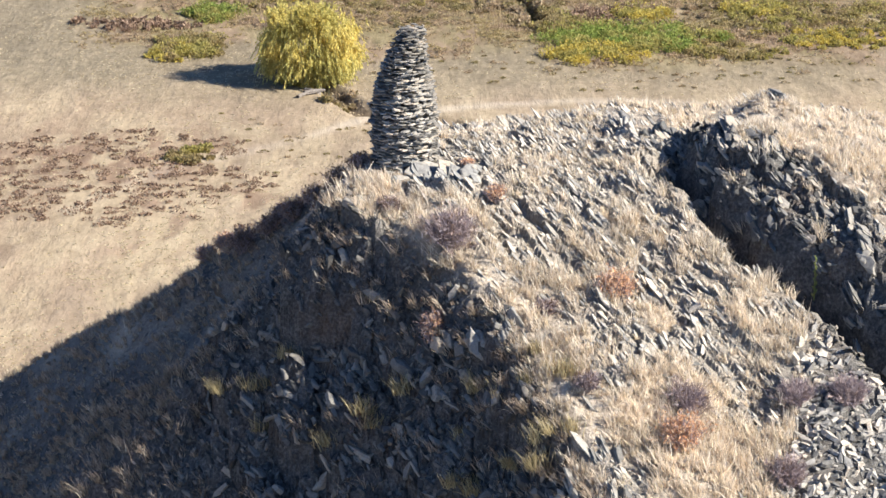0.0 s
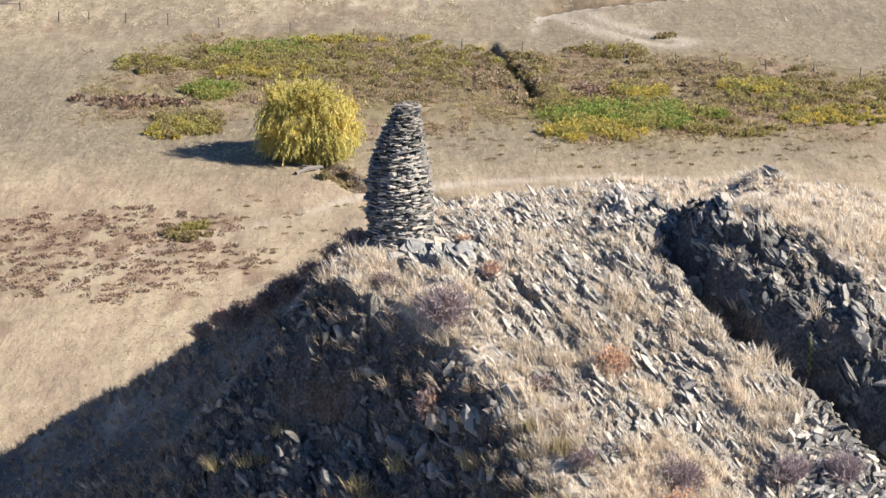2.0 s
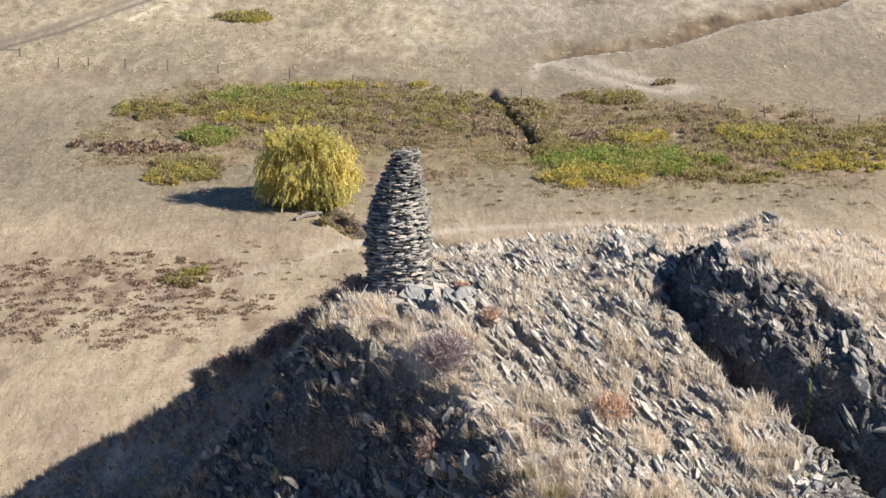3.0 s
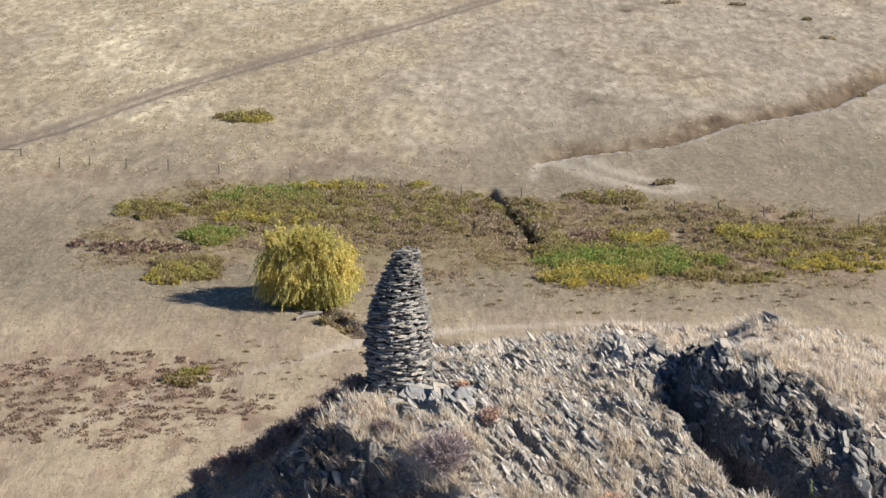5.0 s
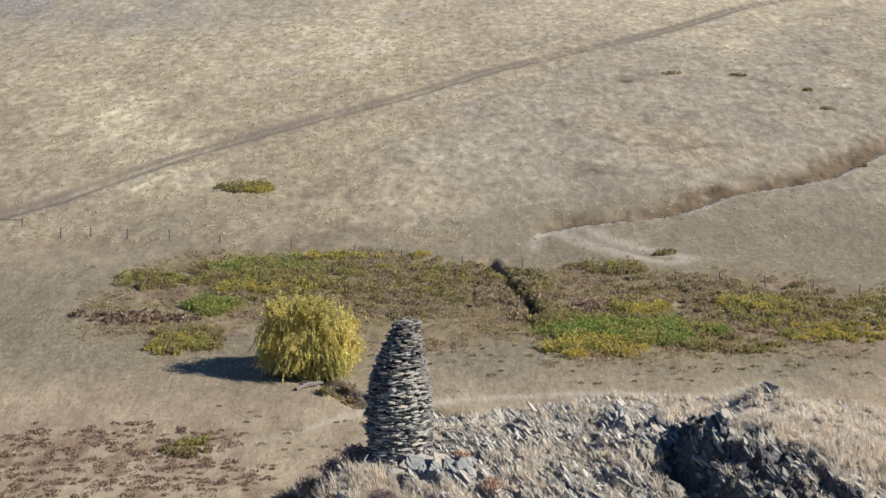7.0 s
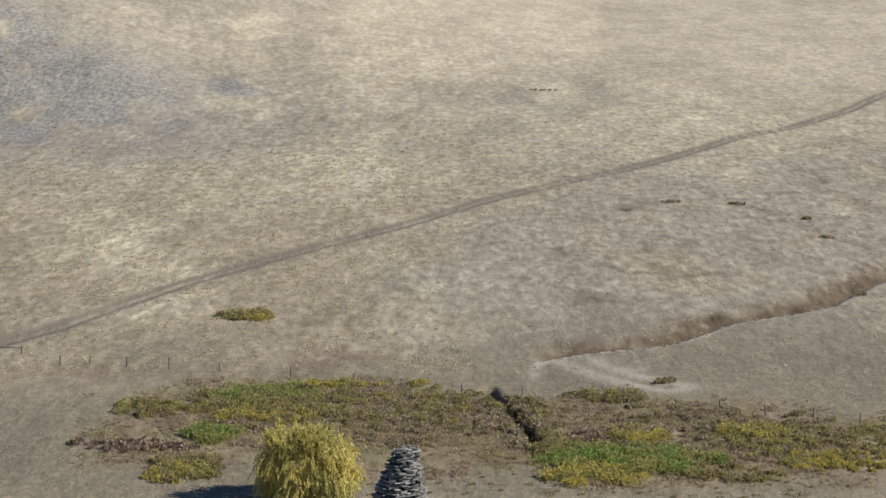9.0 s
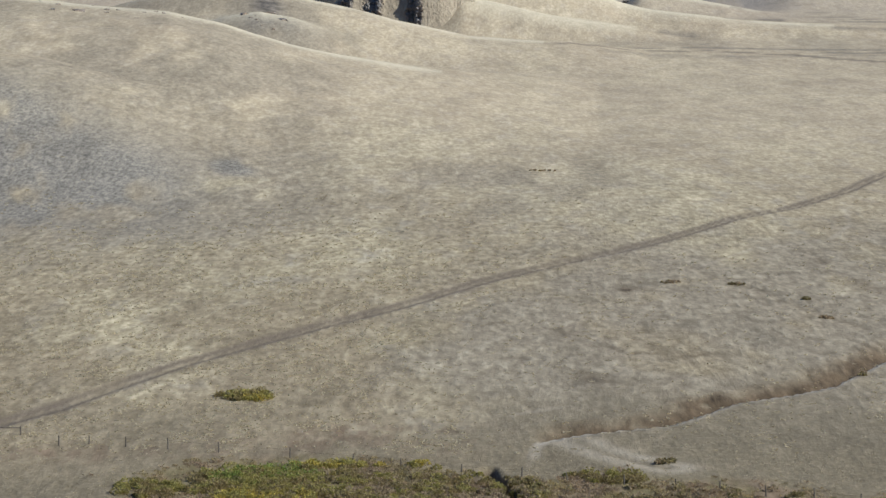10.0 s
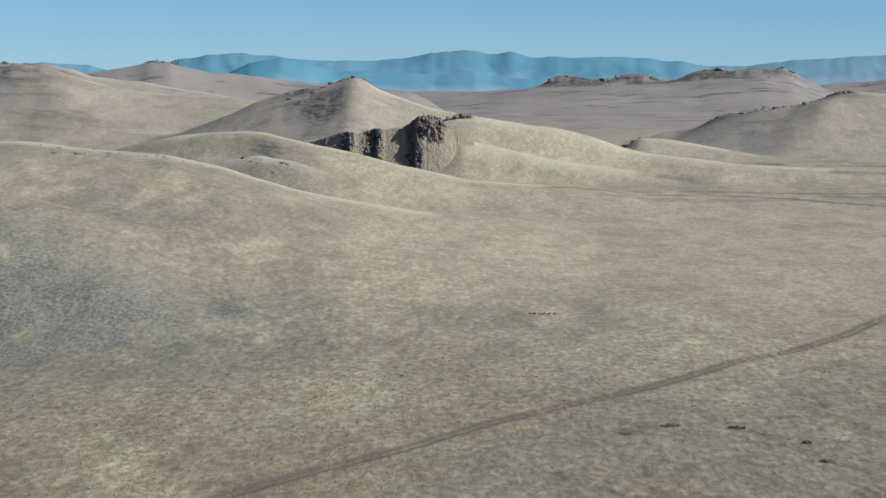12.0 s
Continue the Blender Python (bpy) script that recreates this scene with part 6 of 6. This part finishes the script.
# ---------------------------------------------------------------- the far crag
def make_far_crag():
    r = np.random.default_rng(301)
    n = Nodes("far_crag_rock", 0.9, 0.2)
    g = n.noise(0.35, 6, 0.75, stretch=(1, 1, 0.5))
    g2 = n.noise(0.12, 4, 0.6)
    c = n.mix(n.ramp(g2, [(0.4, 0.0), (0.65, 1.0)]), n.ramp(g, [(0.3, (0.07, 0.067, 0.068)), (0.7, (0.32, 0.295, 0.27))]), n.ramp(g, [(0.3, (0.10, 0.078, 0.062)), (0.7, (0.38, 0.285, 0.21))]))
    c = n.mix(n.attr("turf"), c, n.ramp(g, [(0.3, (0.215, 0.172, 0.125)), (0.7, (0.40, 0.335, 0.245))]))
    n.bump(g, 1.0, 1.2)
    mat = n.done(c)
    crag = tagged(new("crag"), "dark craggy rock tower with cliffs on a grassy hill", "crag")
    d0 = 1490.0
    crag.location = (d0 * math.tan(radians(-0.4)), d0, 0)

    def spot(az, rise, d):
        return d * math.tan(radians(az)) - crag.location.x, d - d0, EYE_Z + d * math.tan(radians(rise))

    # plan and skyline of the crag: bearing in degrees, distance of its top edge, rise of its top;
    # three ribs stand out towards the valley, and grass runs down between them
    plan = np.array([(-3.1, 1486, -1.32), (-2.9, 1484, -1.27), (-2.66, 1480, -1.21), (-2.35, 1477, -1.10), (-2.17, 1476, -1.07), (-2.12, 1472, -1.08), (-1.95, 1473, -1.12), (-1.7, 1475, -1.04),
                     (-1.56, 1476, -1.00), (-1.50, 1472, -1.00), (-1.3, 1473, -1.02), (-1.0, 1474, -0.99), (-0.8, 1475, -0.93), (-0.66, 1475, -0.80), (-0.60, 1470, -0.75), (-0.5, 1469, -0.70),
                     (-0.3, 1470, -0.67), (-0.12, 1471, -0.72), (0.0, 1472, -0.80), (0.12, 1473, -0.95), (0.3, 1476, -1.15), (0.7, 1480, -1.32)])
    ribs = (-2.14, -1.53, -0.63)

    def wall(name, az0, az1):
        """A stretch of the crag with its ragged top, leaning back into the hill."""
        az = np.arange(az0, az1 + 0.012, 0.009)
        w = np.linspace(0, 1, 72)
        A, W = np.meshgrid(az, w, indexing="ij")
        dist = np.interp(A, plan[:, 0], plan[:, 1])
        top = np.interp(A, plan[:, 0], plan[:, 2])
        up = np.clip(W / 0.8, 0, 1)
        back = np.clip((W - 0.8) / 0.2, 0, 1)
        wave = fbm(A * 6, W * 6, 321, 3) - 0.5
        rocky = sum(smoothstep(-0.30, -0.10, A - e + wave * 0.25) * (1 - smoothstep(0.05, 0.16, A - e + wave * 0.2)) for e in ribs)
        rocky = rocky + smoothstep(-0.75, -0.65, A) * (1 - smoothstep(-0.1, 0.08, A + wave * 0.3)) * smoothstep(0.48, 0.68, up + wave * 0.5)
        rocky = np.clip(rocky, 0, 1) * (1 - 0.6 * back)
        rag = np.floor(fbm(A * 16, A * 0, 311, 3) * 6) / 6 - 0.5
        top = top + rag * 0.09 * smoothstep(1.0, 0.3, np.abs(A + 0.35)) + rag * 0.03
        rise = -2.35 + (top + 2.35) * up ** 0.9 - 0.12 * back ** 2
        blocks = np.floor(fbm(A * 11, rise * 13, 313, 3) * 7) / 7 - 0.5
        d = dist - 17 * (1 - up) + 30 * back + (blocks * 7 * (1 - back) + (fbm(A * 24, rise * 24, 315, 3) - 0.5) * 4) * (0.06 + 0.94 * rocky)
        x, y = d * np.tan(np.radians(A)) - crag.location.x, d - d0
        z = EYE_Z + d * np.tan(np.radians(rise)) + (fbm(A * 16, d / 7, 317, 3) - 0.5) * 2.0 * back
        me = mesh_from(name, np.stack([x, y, z], -1).reshape(-1, 3), grid_faces(*A.shape)[:, ::-1], False, mat)
        zone(me, "turf", np.clip(1 - 1.15 * rocky, 0, 1))
        part(name, me, crag)

    wall("tower", -0.99, 0.7)
    wall("cliff", -1.90, -0.99)
    wall("cliff", -3.1, -1.90)
    rocks = []
    for k in range(9):
        rocks.append((r.uniform(0.1, 0.62), -0.74 - r.uniform(0, 0.10), 1552, r.uniform(1.2, 3.0), 3, r.uniform(1.2, 2.6)))
    for k in range(8):
        rocks.append((r.uniform(-0.3, 0.3), r.uniform(-1.75, -1.1), 1486, r.uniform(1.5, 3.5), 3, r.uniform(1.5, 4)))
    for k, (az, rise, d, a, b, c_) in enumerate(rocks):
        v, f = rock_shape(900 + k, (a, b, c_), 26, 0.2)
        ob = part("rock", mesh_from("rock", v, f, False, mat), crag)
        x, y, z = spot(az, rise, d)
        ob.matrix_local = Matrix.Translation((x, y, float(land(x + crag.location.x, d)[0]) + c_ * 0.2)) @ pose(0, 0, 0, r.normal(0, 8), r.normal(0, 8), r.uniform(0, 360))


make_far_crag()


def far_rocks(label, az0, az1, d, count, size, seed, spread_d=12):
    """Dark broken rocks along a far crest."""
    r = np.random.default_rng(seed)
    mid = radians((az0 + az1) / 2)
    x0, y0 = d * math.tan(mid), d
    thing = tagged(new("rock_outcrop"), label, "rock", "outcrops on far hills")
    thing.location = (x0, y0, float(land(x0, y0)[0]))
    mat = bpy.data.materials["far_crag_rock"]
    for k in range(count):
        az = az0 + (az1 - az0) * np.clip((k + r.uniform(0, 1)) / count + 0.08 * math.sin(k * 2.1), 0, 1)
        dd = d + r.uniform(-spread_d, spread_d)
        s = size * (0.35 + 1.0 * r.random() ** 2)
        v, f = rock_shape(seed * 40 + k, (s * r.uniform(0.9, 1.9), s, s * r.uniform(0.35, 0.75)), 18, 0.3)
        ob = part("rock", mesh_from("rock", v, f, False, mat), thing)
        x, y = dd * math.tan(radians(az)), dd
        ob.matrix_local = Matrix.Translation((x - x0, y - y0, float(land(x, y)[0]) - thing.location.z - s * 0.16)) @ pose(0, 0, 0, r.normal(0, 8), r.normal(0, 8), r.normal(0, 30))


FAR = "dark rocky outcrop on the crest of a far hill"
far_rocks(FAR, 8.75, 9.15, 2140, 14, 5.4, 31, 25)
far_rocks(FAR, 6.0, 7.6, 2135, 26, 4.0, 32)
far_rocks(FAR, 6.1, 8.5, 2118, 46, 3.0, 44, 45)
far_rocks(FAR, 8.7, 9.25, 2120, 20, 4.6, 45, 25)
far_rocks(FAR, -10.2, -9.0, 2270, 24, 2.6, 46, 50)
far_rocks(FAR, 2.5, 2.85, 3480, 9, 8.1, 33, 20)
far_rocks(FAR, 3.5, 4.8, 3475, 26, 8.1, 34, 40)
far_rocks(FAR, 5.2, 7.9, 3480, 34, 6.2, 35, 50)
far_rocks(FAR, -2.5, -1.8, 2040, 16, 4.0, 36)
far_rocks(FAR, -6.7, -6.1, 2985, 10, 6.5, 37)
far_rocks(FAR, -10.1, -9.2, 2330, 16, 4.7, 38)
far_rocks(FAR, -8.9, -6.6, 2690, 22, 4.7, 39)
far_rocks(FAR, -4.6, -3.6, 1180, 14, 2.2, 40, 25)
far_rocks(FAR, -9.3, -5.9, 960, 14, 2.0, 41, 30)
far_rocks(FAR, 4.1, 4.6, 1845, 10, 3.6, 42)
far_rocks(FAR, -3.6, -2.6, 1985, 12, 2.9, 43, 30)
